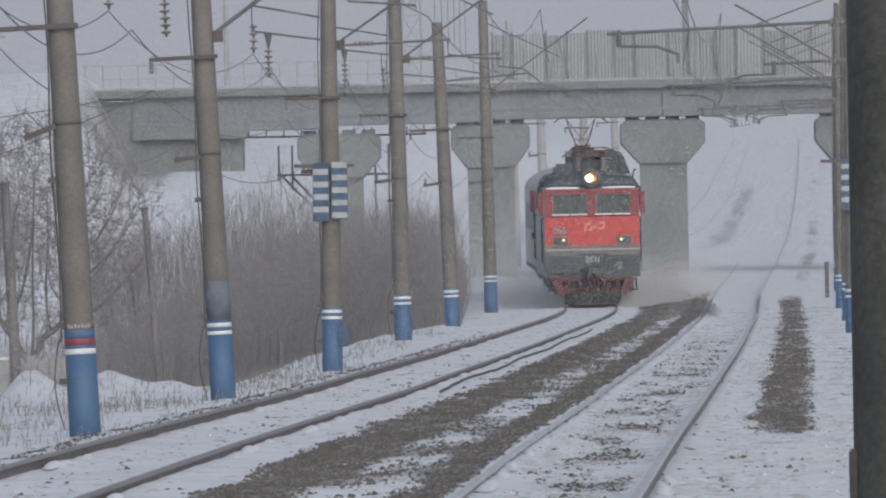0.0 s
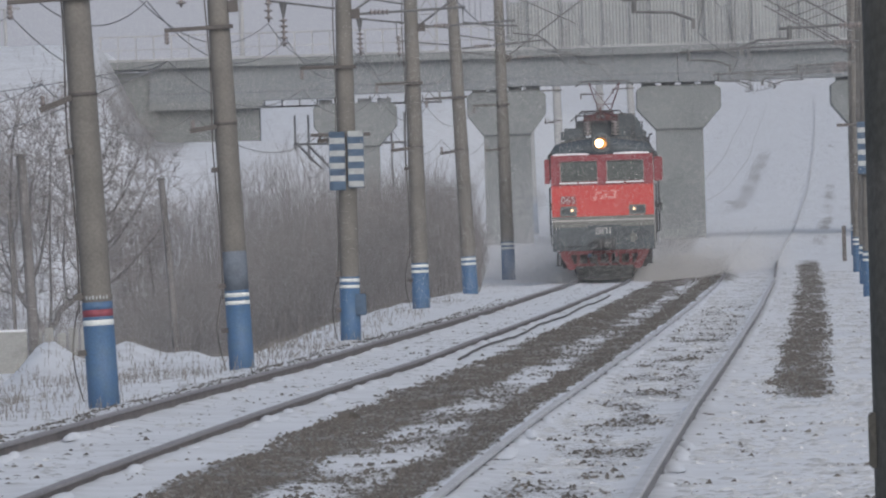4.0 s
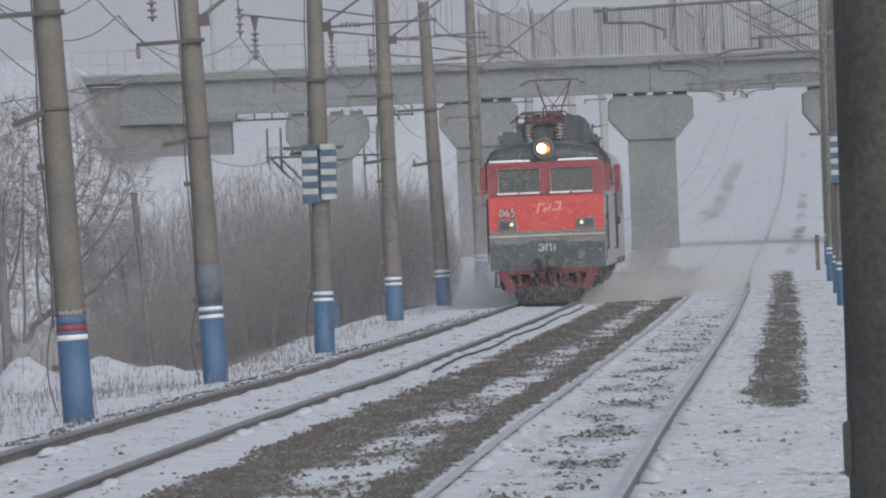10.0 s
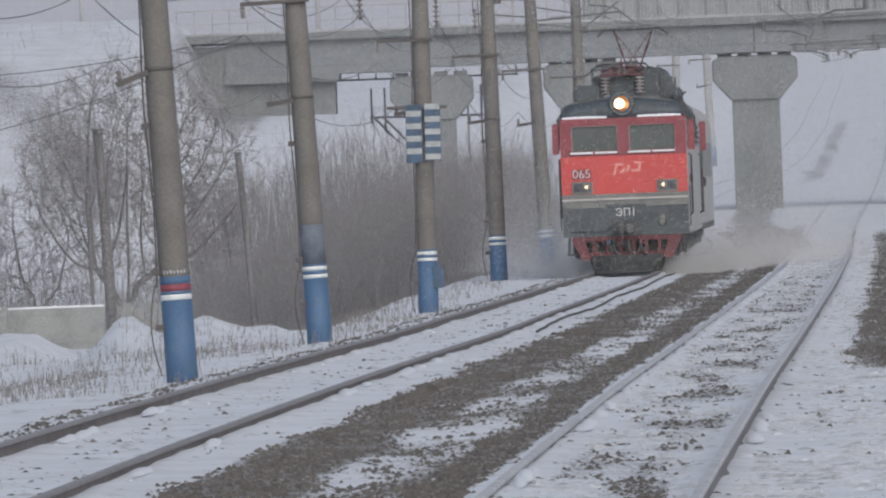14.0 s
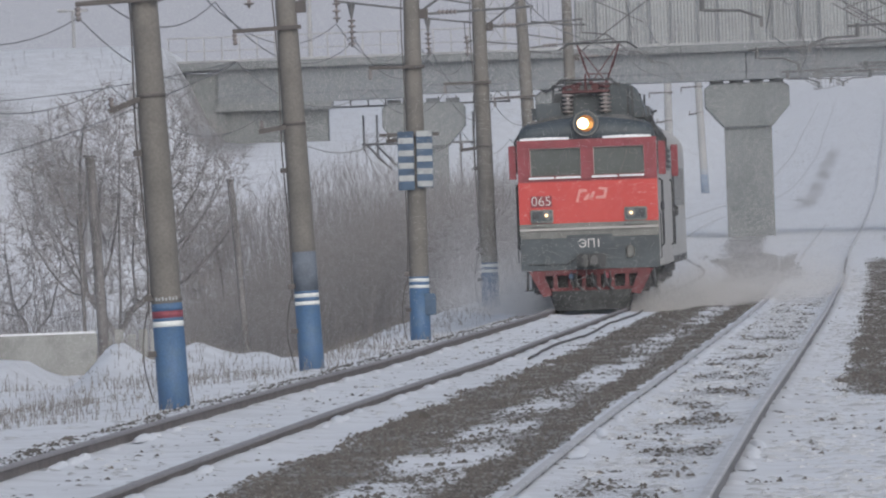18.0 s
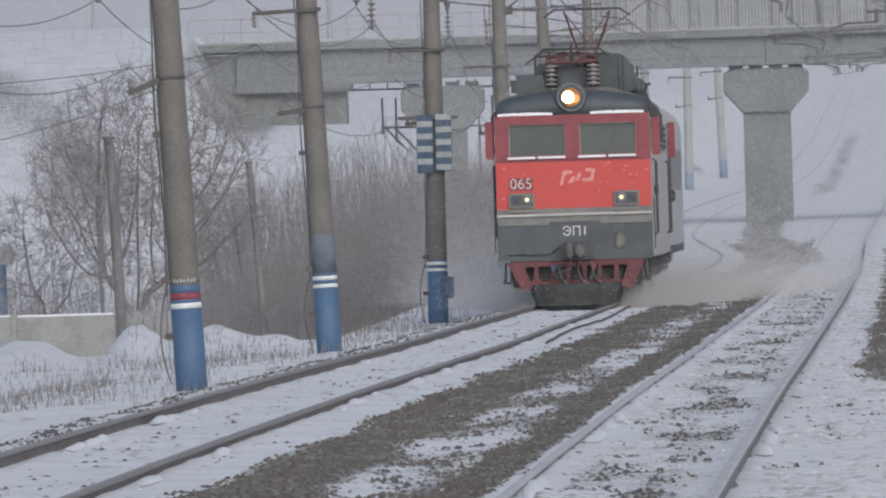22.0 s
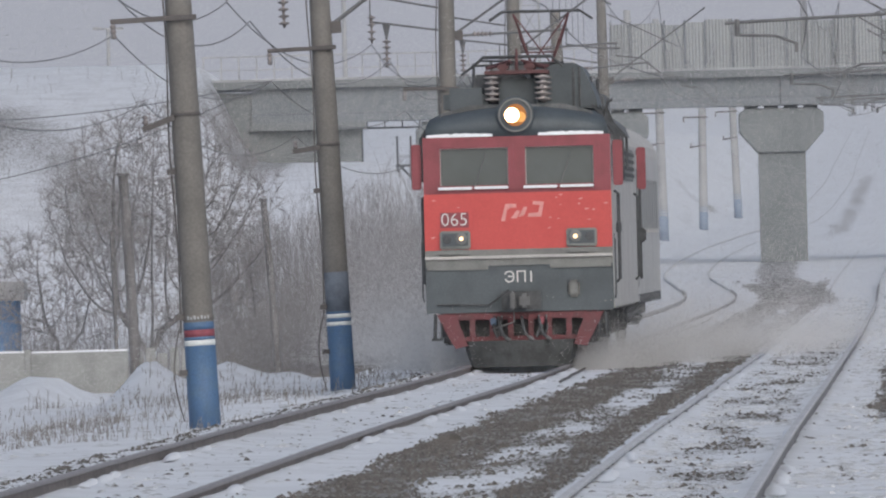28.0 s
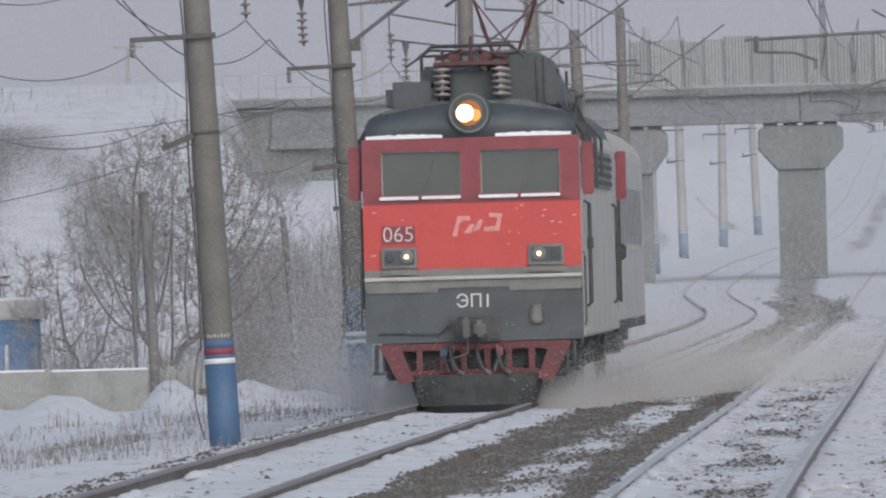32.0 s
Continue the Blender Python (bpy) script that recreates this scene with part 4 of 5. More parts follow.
# weeds poking through the snow beside the line, and loose stones
spots = []
for _ in range(13000):
    y = rnd.uniform(195, 400)
    x = track_1(y) - rnd.uniform(2.7, 10.5)
    if noise.noise((x * 0.5, y * 0.06, 9)) + rnd.uniform(-0.35, 0.35) > 0.02:
        spots.append((x, y, ground_z(x, y) - 0.03, rnd.uniform(0.05, 0.20) * (2.2 if rnd.random() < 0.10 else 1)))
stems("dry_weeds", "dry yellow-brown weeds sticking out of the snow", spots, DRY_GRASS)

def stones():
    r = random.Random(6)
    shapes = []
    for s in range(10):
        base = [Vector(p) for p in ((1, 0, 0), (0, 1, 0), (-1, 0, 0), (0, -1, 0), (0, 0, 1))]
        shapes.append([p * r.uniform(0.65, 1.25) + Vector((r.uniform(-0.2, 0.2), r.uniform(-0.2, 0.2), 0)) for p in base])
    tri = ((0, 1, 4), (1, 2, 4), (2, 3, 4), (3, 0, 4))
    verts, faces = [], []
    for _ in range(290000):
        y = 100 + 440 * r.random() ** 1.6
        x = track_1(y) + r.uniform(-2.2, 8.2)
        g = gravel_at(x, y)
        if abs(x - track_2(y)) < 0.7:
            g -= 0.075
        if (g - 0.30) * 2.8 + noise.noise((x * 2.6, y * 0.5, 4)) * 0.7 < r.random() * 1.1:
            continue
        if abs(abs(x - track_1(y)) - 0.795) < 0.09 or abs(abs(x - track_2(y)) - 0.795) < 0.09:
            continue
        size = r.uniform(0.012, 0.036)
        a, sx, sy, sz = r.uniform(0, 6.28), size * r.uniform(0.8, 1.6), size * r.uniform(0.8, 1.6), size * r.uniform(0.6, 1.3)
        ca, sa, gz = math.cos(a), math.sin(a), ground_z(x, y) - 0.006
        k = len(verts)
        for p in r.choice(shapes):
            u, v = p.x * sx, p.y * sy
            verts.append((x + ca * u - sa * v, y + sa * u + ca * v, gz + p.z * sz))
        faces += [(k + i, k + j, k + m) for i, j, m in tri]
    tagged(raw("gravel", verts, faces, GRAVEL), "loose brown ballast stones lying on thin snow", "gravel", kind="stuff")
    # scattered dark lumps on the snow between and beside the rails
    verts, faces = [], []
    for _ in range(2600):
        y = 100 + 330 * r.random() ** 1.4
        x = track_1(y) + r.choice((r.uniform(-0.6, 0.6), r.uniform(3.8, 5.2), r.uniform(5.4, 9.5)))
        size = 0.010 + 0.024 * r.random() ** 3
        k, gz = len(verts), ground_z(x, y) - 0.004
        for p in r.choice(shapes):
            verts.append((x + p.x * size * 1.6, y + p.y * size * 2, gz + p.z * size * 0.6))
        faces += [(k + i, k + j, k + m) for i, j, m in tri]
    tagged(raw("scattered_lumps", verts, faces, GRAVEL), "dark crumbs of dirt and ice scattered over the snow", "debris", kind="stuff")
    # trodden, crusted snow beside and between the rails
    verts, faces = [], []
    for _ in range(52000):
        y = 100 + 380 * r.random() ** 1.5
        w = r.choice((r.uniform(-0.62, 0.62), r.uniform(0.98, 7.0), r.uniform(0.98, 3.0), -1))
        x = track_2(y) + w if w != -1 else track_1(y) + r.uniform(-6.5, 3.6)
        if abs(abs(x - track_1(y)) - 0.795) < 0.1 or noise.noise((x * 0.9, y * 0.1, 61)) + r.uniform(-0.4, 0.4) < -0.05:
            continue
        if gravel_at(x, y) > 0.43 and r.random() < 0.9:
            continue
        size = 0.016 + 0.04 * r.random() ** 2
        k, gz = len(verts), ground_z(x, y) - 0.006
        for p in r.choice(shapes):
            verts.append((x + p.x * size * 2.2, y + p.y * size * 2, gz + p.z * size * 0.55))
        faces += [(k + i, k + j, k + m) for i, j, m in tri]
    tagged(raw("snow_clods", verts, faces, CRUST), "low clods and crusts of trodden snow", "snow", kind="stuff")
    # snow heaped unevenly along the rails
    verts, faces = [], []
    for track in (track_1, track_2):
        for side in (-1, 1):
            y = 95.0
            while y < 420:
                y += r.expovariate(0.30)
                cx = track(y) + side * 0.795 + r.choice((-1, 1)) * 0.085
                gz, sx, sy, sz = ground_z(cx, y) - 0.02, r.uniform(0.06, 0.11), r.uniform(0.8, 3.2), r.uniform(0.025, 0.055)
                k = len(verts)
                ring = [(math.cos(t * 0.785), math.sin(t * 0.785)) for t in range(8)]
                for f, h in ((1.0, 0.0), (0.75, 0.6), (0.35, 0.95)):
                    verts += [(cx + u * sx * f, y + v * sy * f, gz + sz * h) for u, v in ring]
                for b in (0, 8):
                    faces += [(k + b + i, k + b + (i + 1) % 8, k + b + 8 + (i + 1) % 8, k + b + 8 + i) for i in range(8)]
                faces.append(tuple(k + 16 + i for i in range(8)))
    tagged(raw("rail_snow", verts, faces, SNOW, smooth=True), "small heaps of snow lodged against the rails", "snow", kind="stuff")
stones()

def boulder(x, y, r0, seed):
    r = random.Random(seed)
    bm = bmesh.new()
    bmesh.ops.create_icosphere(bm, subdivisions=3, radius=r0)
    for v in bm.verts:
        v.co *= 1 + 0.35 * noise.noise(v.co * 3.5 / r0 * 0.3 + Vector((seed, 0, 0)))
        v.co.z *= 0.75
    ob = part("rock", bm, GRAVEL, smooth=False)
    ob.location = (x, y, ground_z(x, y) + r0 * 0.1)
    tagged(ob, "single dark rock in the snow between the tracks", "rock")
boulder(-1.25, 164.9, 0.12, 4)

# ---- the train ----
def curved(t0, t1, n):
    return [t0 + (t1 - t0) * i / n for i in range(n + 1)]

def build_locomotive():
    lo = thing("locomotive", "red and dark grey electric locomotive dusted with snow", "locomotive")
    L, W = 21.6, 1.53
    # body shell: light grey sides from sill to eave
    shell = [(-1.45, 0.86), (1.45, 0.86), (W, 0.98), (W, 3.62), (1.46, 3.78), (-1.46, 3.78), (-W, 3.62), (-W, 0.98)]
    part("body", prism(shell, 0.14, L), LOCO_LIGHT, lo, "light grey side walls")
    bm = prism([(-1.44, 3.79), (1.44, 3.79), (1.37, 3.98), (1.2, 4.12), (0.75, 4.24), (-0.75, 4.24), (-1.2, 4.12), (-1.37, 3.98)], 0.42, L - 0.2)
    part("roof", bm, LOCO_ROOF, lo)
    # front: roof brow
    bm = bmesh.new()
    low = [(x, 0.0 + 0.10 * (x / 1.5) ** 2, 3.72) for x in curved(-1.5, 1.5, 10)]
    mid = [(x * 0.975, 0.05 + 0.12 * (x / 1.5) ** 2, 3.92 + 0.1 * (1 - (x / 1.5) ** 2)) for x in curved(-1.5, 1.5, 10)]
    mid2 = [(x * 0.94, 0.2 + 0.14 * (x / 1.5) ** 2, 4.02 + 0.12 * (1 - (x / 1.5) ** 2)) for x in curved(-1.5, 1.5, 10)]
    top = [(x * 0.86, 0.45 + 0.16 * (x / 1.5) ** 2, 4.08 + 0.14 * (1 - (x / 1.5) ** 2)) for x in curved(-1.5, 1.5, 10)]
    bck = [(x * 0.86, 0.9, 4.10 + 0.14 * (1 - (x / 1.5) ** 2)) for x in curved(-1.5, 1.5, 10)]
    bas = [(x, 0.9, 3.72) for x in curved(-1.5, 1.5, 10)]
    rows = [[bm.verts.new(p) for p in r] for r in (low, mid, mid2, top, bck, bas)]
    for a, b in zip(rows, rows[1:] + rows[:1]):
        for i in range(10):
            bm.faces.new((a[i], a[i + 1], b[i + 1], b[i]))
    for i in (0, 10):
        bm.faces.new([r[i] for r in rows])
    bmesh.ops.recalc_face_normals(bm, faces=bm.faces[:])
    part("roof_brow", bm, LOCO_GREY, lo, smooth=True)
    # front panels, each bowed slightly
    def panel(name, z0, z1, material, y=0.0, w=1.525, depth=0.16, holes=(), bevel=0.02, label=""):
        cut = sorted({-w, w, *[v for h in holes for v in h[:2]]})
        zs = sorted({z0, z1, *[v for h in holes for v in h[2:]]})
        bm = bmesh.new()
        for xa, xb in zip(cut, cut[1:]):
            for za, zb in zip(zs, zs[1:]):
                if any(h[0] - 1e-6 <= xa and xb <= h[1] + 1e-6 and h[2] - 1e-6 <= za and zb <= h[3] + 1e-6 for h in holes):
                    continue
                box(xa, xb, y, y + depth, za, zb, bm=bm)
        bmesh.ops.remove_doubles(bm, verts=bm.verts[:], dist=1e-4)
        return part(name, bm, material, lo, label)
    wins = ((-1.29, -0.10, 2.90, 3.57), (0.10, 1.29, 2.90, 3.57))
    panel("window_surround", 2.80, 3.72, LOCO_DARK_RED, holes=wins)
    panel("front_panel", 1.885, 2.80, LOCO_RED, y=-0.012)
    panel("belt", 1.62, 1.885, LOCO_BELT, y=-0.03)
    part("belt_rail", box(-1.535, 1.535, -0.09, -0.028, 1.735, 1.785, 0.012), LOCO_LIGHT, lo, "pale belt rail")
    panel("lower_panel", 0.86, 1.62, LOCO_GREY, y=0.0)
    for sx in (-1, 1):
        part("belt_plate", box(min(sx * 0.5, sx * 1.5), max(sx * 0.5, sx * 1.5), -0.035, 0.0, 1.56, 1.70, 0.008), LOCO_BELT, lo)
    for x0, x1, z0, z1 in wins:
        part("window_pane", box(x0 + 0.02, x1 - 0.02, 0.07, 0.085, z0 + 0.02, z1 - 0.02), GLASS, lo)
        fr = bmesh.new()
        for a in ((x0 - 0.05, x0 + 0.04, z0 - 0.05, z1 + 0.05), (x1 - 0.04, x1 + 0.05, z0 - 0.05, z1 + 0.05), (x0 + 0.04, x1 - 0.04, z0 - 0.05, z0 + 0.03), (x0 + 0.04, x1 - 0.04, z1 - 0.03, z1 + 0.05)):
            box(a[0], a[1], -0.025, 0.06, a[2], a[3], bm=fr)
        part("window_frame", fr, LOCO_DARK_RED, lo)
        for k in range(2):
            half = (x1 - x0) / 2
            part("snow_strip", box(x0 + k * half + 0.0, x0 + (k + 1) * half - 0.04, -0.075, -0.024, z0 - 0.035 + 0.004 * k, z0 + 0.012, 0.01), SNOW, lo, "snow lying on the window ledge")
        part("wiper", tube([((x0 + x1) / 2, -0.04, z0), ((x0 + x1) / 2 + 0.2, -0.03, z1 - 0.12)], 0.006), STEEL, lo)
        rim = bmesh.new()
        for a in ((x0 + 0.042, x0 + 0.055, z0 + 0.03, z1 - 0.03), (x1 - 0.055, x1 - 0.042, z0 + 0.03, z1 - 0.03), (x0 + 0.055, x1 - 0.055, z1 - 0.045, z1 - 0.032)):
            box(a[0], a[1], 0.045, 0.068, a[2], a[3], bm=rim)
        part("window_seal", rim, LOCO_LIGHT, lo, "pale window seal")
    for a, b in ((-1.46, -0.38), (0.36, 1.42)):
        bm = bmesh.new()
        n = 16
        up = [(a + (b - a) * i / n, 0.0 + 0.1 * ((a + (b - a) * i / n) / 1.5) ** 2, 3.735 + 0.03 + 0.025 * abs(math.sin(i * 1.3 + a)) * (1 - (2 * i / n - 1) ** 2)) for i in range(n + 1)]
        rows = [[bm.verts.new((x, y + dy, z if dz is None else dz)) for x, y, z in up] for dy, dz in ((-0.05, 3.722), (-0.04, None), (0.08, None), (0.08, 3.722))]
        for u, v in zip(rows, rows[1:] + rows[:1]):
            for i in range(n):
                bm.faces.new((u[i], u[i + 1], v[i + 1], v[i]))
        bmesh.ops.recalc_face_normals(bm, faces=bm.faces[:])
        part("brow_snow", bm, SNOW, lo, "snow lying on the ledge under the brow")
    # headlight in its housing
    hs = part("headlight_housing", lathe([(0.30, -0.7), (0.31, 0.0), (0.30, 0.035), (0.285, 0.045)], n=32, m=Matrix.Translation((0, -0.03, 4.06)) @ Matrix.Rotation(radians(90), 4, "X")), LOCO_GREY, lo, smooth=True)
    ry = Matrix.Translation((-0.0, -0.03, 4.06)) @ Matrix.Rotation(radians(90), 4, "X")
    part("headlight_rim", lathe([(0.28, 0.0), (0.28, 0.06), (0.25, 0.07), (0.25, 0.02)], n=28, m=ry), LOCO_BELT, hs, smooth=True)
    part("headlight_lens", lathe([(0.12, 0.0), (0.12, 0.085), (0.105, 0.095)], n=24, m=Matrix.Translation((-0.055, 0, 0)) @ ry), HEAD_GLOW, hs, "lit warm headlight")
    # This disc glows orange to imitate the halo round the lit lens.
    part("headlight_halo", lathe([(0.18, 0.0), (0.18, 0.066), (0.17, 0.07)], n=28, m=ry), glow("halo_glow", (1.0, 0.40, 0.14), 0.42), hs, "glowing orange disc standing in for the headlight's halo")
    part("headlight_lens", lathe([(0.085, 0.0), (0.085, 0.072), (0.075, 0.08)], n=20, m=Matrix.Translation((0.085, 0, -0.03)) @ ry), glow("dim_headlight_glow", (1.0, 0.46, 0.14), 1.0), hs, "dim orange second lamp")
    # marker lamps
    for sx in (-1, 1):
        cx = 1.03 * sx
        bx = part("marker_lamp_box", box(cx - 0.25, cx + 0.25, -0.10, -0.01, 1.90, 2.20, 0.02), LOCO_BELT, lo, "grey marker lamp box")
        # Darker flat plate on the box's face, not sunk in.
        part("lamp_recess", box(cx - 0.21, cx + 0.21, -0.104, -0.098, 1.95, 2.16), LOCO_GREY, bx)
        r2 = Matrix.Translation((sx * 0.9285, -0.10, 2.07)) @ Matrix.Rotation(radians(90), 4, "X")
        part("lamp_ring", lathe([(0.10, 0), (0.10, 0.02), (0.08, 0.03)], n=20, m=r2), LOCO_BELT, bx, smooth=True)
        part("marker_lamp", lathe([(0.034, 0), (0.034, 0.035), (0.025, 0.045)], n=16, m=r2), LAMP_GLOW, bx, "lit marker lamp")
        r3 = Matrix.Translation((cx + sx * 0.13, -0.10, 2.06)) @ Matrix.Rotation(radians(90), 4, "X")
        part("tail_lamp", lathe([(0.07, 0), (0.07, 0.02), (0.05, 0.03)], n=16, m=r3), BLACK, bx)
        part("lamp_step", box(cx - 0.24, cx + 0.24, -0.12, -0.01, 1.81, 1.89, 0.01), LOCO_BELT, lo)
    # number plate, class letters, emblem
    part("number_plate", box(-1.27, -0.80, -0.03, -0.012, 2.25, 2.50, 0.008), LOCO_DARK_RED, lo, "dark plate with pale digits")
    def text(body, size, at, material, name, label, thin=0.0):
        cu = bpy.data.curves.new(name, "FONT")
        cu.body, cu.size, cu.align_x, cu.align_y, cu.extrude = body, size, "CENTER", "CENTER", 0.004
        cu.offset = thin
        tmp = new("lettering_source", cu)
        me = bpy.data.meshes.new_from_object(tmp.evaluated_get(bpy.context.evaluated_depsgraph_get()))
        bpy.data.objects.remove(tmp)
        me.transform(pose(*at, 90, 0, 0))
        me.materials.clear()
        me.materials.append(material)
        ob = new(name, me)
        ob.parent = lo
        tagged(ob, label)
    PALE = mat("pale_lettering", (0.62, 0.60, 0.60), rough=0.6, var=0.1)
    text("065", 0.30, (-1.035, -0.036, 2.375), PALE, "number_digits", "pale painted digits", -0.004)
    text("\u042d\u041f1", 0.26, (0.0, -0.008, 1.42), PALE, "class_letters", "pale painted letters")
    EMBLEM = mat("emblem_pink", (0.62, 0.28, 0.27), rough=0.6, var=0.15, scale=10)
    bm = bmesh.new()
    for pts in ([(-0.28, 2.34), (-0.21, 2.34), (-0.17, 2.55), (-0.02, 2.56), (-0.03, 2.62), (-0.2, 2.62)], [(-0.12, 2.38), (-0.02, 2.38), (0.04, 2.5), (-0.02, 2.51)], [(0.02, 2.42), (0.1, 2.42), (0.16, 2.56), (0.1, 2.57)], [(0.16, 2.4), (0.38, 2.4), (0.43, 2.64), (0.25, 2.66), (0.24, 2.6), (0.36, 2.59), (0.33, 2.47), (0.17, 2.46)]):
        prism(pts, -0.018, -0.011, bm)
    part("emblem", bm, EMBLEM, lo, "faded pale emblem of slanted strokes")
    rr = random.Random(2)
    for _ in range(26):
        x, z = rr.choice((rr.uniform(0.5, 1.45), rr.uniform(-1.45, 1.45))), rr.uniform(2.0, 2.75)
        if -1.35 < x < -0.75 and z < 2.55 or 0.7 < x and z < 2.3:
            continue
        w, h = rr.uniform(0.015, 0.05), rr.uniform(0.006, 0.018)
        part("snow_speck", prism([(x - w, z), (x, z - h), (x + w, z + h * 0.4), (x + w * 0.3, z + h)], -0.0135, -0.0115), EMBLEM, lo)
    # deflectors beside the cab, handrails, steps
    for sx in (-1, 1):
        part("wind_deflector", box(min(sx * 1.56, sx * 1.72), max(sx * 1.56, sx * 1.72), 0.12, 0.2, 2.88, 3.62, 0.02), LOCO_DARK_RED, lo, "dark red wind deflector at the cab's side window")
        part("wind_deflector", box(min(sx * 1.56, sx * 1.72), max(sx * 1.56, sx * 1.72), L - 0.9, L - 0.82, 2.88, 3.62, 0.02), LOCO_DARK_RED, lo, "dark red wind deflector at the cab's side window")
        for y in (1.5, 2.35, L - 3.2, L - 2.4):
            part("handrail", tube([(sx * 1.535, y, 1.3), (sx * 1.6, y, 1.36), (sx * 1.6, y, 2.75), (sx * 1.535, y, 2.8)], 0.02), BLACK, lo)
        part("cab_door", box(min(sx * 1.532, sx * 1.545), max(sx * 1.532, sx * 1.545), 1.6, 2.25, 1.15, 3.2, 0.004), LOCO_LIGHT, lo)
        part("side_window", box(min(sx * 1.532, sx * 1.54), max(sx * 1.532, sx * 1.54), 0.45, 1.2, 2.95, 3.55), GLASS, lo)
        for k in range(9):
            y = 4 + k * 1.55
            lv = part("louvre", box(min(sx * 1.53, sx * 1.56), max(sx * 1.53, sx * 1.56), y, y + 1.2, 3.0, 3.55, 0.01), LOCO_BELT, lo)
            for j in range(4):
                part("louvre_slat", box(min(sx * 1.561, sx * 1.58), max(sx * 1.561, sx * 1.58), y + 0.04, y + 1.16, 3.06 + j * 0.12, 3.12 + j * 0.12), BLACK, lv)
        part("sill_band", box(min(sx * 1.5, sx * 1.545), max(sx * 1.5, sx * 1.545), 0.2, L - 0.1, 0.9, 1.0, 0.01), LOCO_LIGHT, lo)
        part("side_lamp", box(min(sx * 1.53, sx * 1.62), max(sx * 1.53, sx * 1.62), 3.0, 3.14, 2.1, 2.3, 0.02), BLACK, lo)
    # coupler, buffer beam, braces and plough
    part("coupler_housing", box(-0.33, 0.36, -0.10, 0.1, 0.86, 1.24, 0.03), LOCO_GREY, lo)
    cp = part("coupler", box(-0.15, 0.15, -0.42, 0.0, 0.92, 1.18, 0.05), BLACK, lo, "black automatic coupler")
    part("coupler_jaw", box(0.0, 0.17, -0.54, -0.36, 0.92, 1.16, 0.05), STEEL, cp)
    part("coupler_jaw", box(-0.15, -0.06, -0.6, -0.38, 0.9, 1.2, 0.03), STEEL, cp)
    part("coupler_lever", tube([(-0.1, -0.14, 1.2), (-0.1, -0.18, 0.7), (-0.4, -0.16, 0.6)], 0.015), STEEL, lo)
    # Flat dark plate set on the housing in place of a hollow.
    part("coupler_recess", box(-0.30, 0.34, -0.108, -0.098, 0.90, 1.2, 0.002), BLACK, lo)
    part("uncoupling_rod", tube([(-1.35, -0.04, 1.0), (-0.5, -0.07, 0.98), (-0.18, -0.12, 1.22)], 0.014), BLACK, lo)
    for x, z, m in ((-0.44, 0.70, BOARD_BLUE), (0.34, 0.70, RED_BAND)):
        part("hose_valve", box(x - 0.05, x + 0.05, -0.12, -0.02, z - 0.05, z + 0.07, 0.015), m, lo)
    for x in (-0.36, 0.02, 0.30):
        part("air_hose", tube([(x, -0.05, 0.78), (x + 0.02, -0.2, 0.66), (x + 0.07, -0.24, 0.5), (x + 0.14, -0.2, 0.42)], 0.024), BLACK, lo)
        part("hose_head", tube([(x + 0.12, -0.21, 0.45), (x + 0.19, -0.2, 0.40)], 0.032), STEEL, lo)
    for sx in (-1, 1):
        part("front_grab_rail", tube([(sx * 1.555, -0.02, 1.05), (sx * 1.57, -0.08, 1.12), (sx * 1.57, -0.08, 2.0), (sx * 1.555, -0.02, 2.08)], 0.014), BLACK, lo)
        part("hanging_step", box(sx * 1.36 - 0.09, sx * 1.36 + 0.09, -0.05, 0.1, 0.42, 0.46, 0.006), BLACK, lo)
        part("step_hanger", tube([(sx * 1.29, 0.02, 0.86), (sx * 1.29, 0.02, 0.44)], 0.016), BLACK, lo)
        part("sand_pipe", tube([(sx * 0.95, 0.3, 0.6), (sx * 0.84, 0.25, 0.1)], 0.03), BLACK, lo)
        part("jack_pad", box(sx * 1.15 - 0.12, sx * 1.15 + 0.12, 0.4, 0.8, 0.34, 0.56, 0.03), BLACK, lo)
    part("socket", box(0.78, 0.98, -0.08, 0.0, 1.08, 1.36, 0.04), LOCO_BELT, lo)
    part("buffer_beam", box(-1.3, 1.3, 0.02, 0.2, 0.74, 0.86, 0.02), GRIMY_RED, lo)
    for sx in (-1, 1):
        bm = prism([(sx * 1.36, 0.84), (sx * 1.06, 0.84), (sx * 0.86, 0.32), (sx * 1.07, 0.28)], 0.0, 0.12)
        part("plough_brace", bm, GRIMY_RED, lo, "slanting dark red brace")
        for x in (0.12, 0.42, 0.74):
            part("strut", box(min(sx * x, sx * (x + 0.09)), max(sx * x, sx * (x + 0.09)), 0.02, 0.1, 0.42, 0.75, 0.01), GRIMY_RED, lo)
        part("step", tube([(sx * 1.38, 0.05, 0.85), (sx * 1.4, 0.05, 0.45)], 0.03), BLACK, lo)
        for k in range(2):
            part("air_hose", tube([(sx * (0.3 + 0.12 * k), -0.06, 0.8), (sx * (0.32 + 0.12 * k), -0.16, 0.6), (sx * (0.26 + 0.12 * k), -0.14, 0.45)], 0.02), BLACK if k else STEEL, lo)
    part("cross_bar", box(-0.9, 0.9, 0.03, 0.09, 0.40, 0.47, 0.01), GRIMY_RED, lo)
    bm = bmesh.new()
    edge = [(0, -0.30), (0.35, -0.25), (0.65, -0.16), (0.86, -0.04), (0.93, 0.10)]
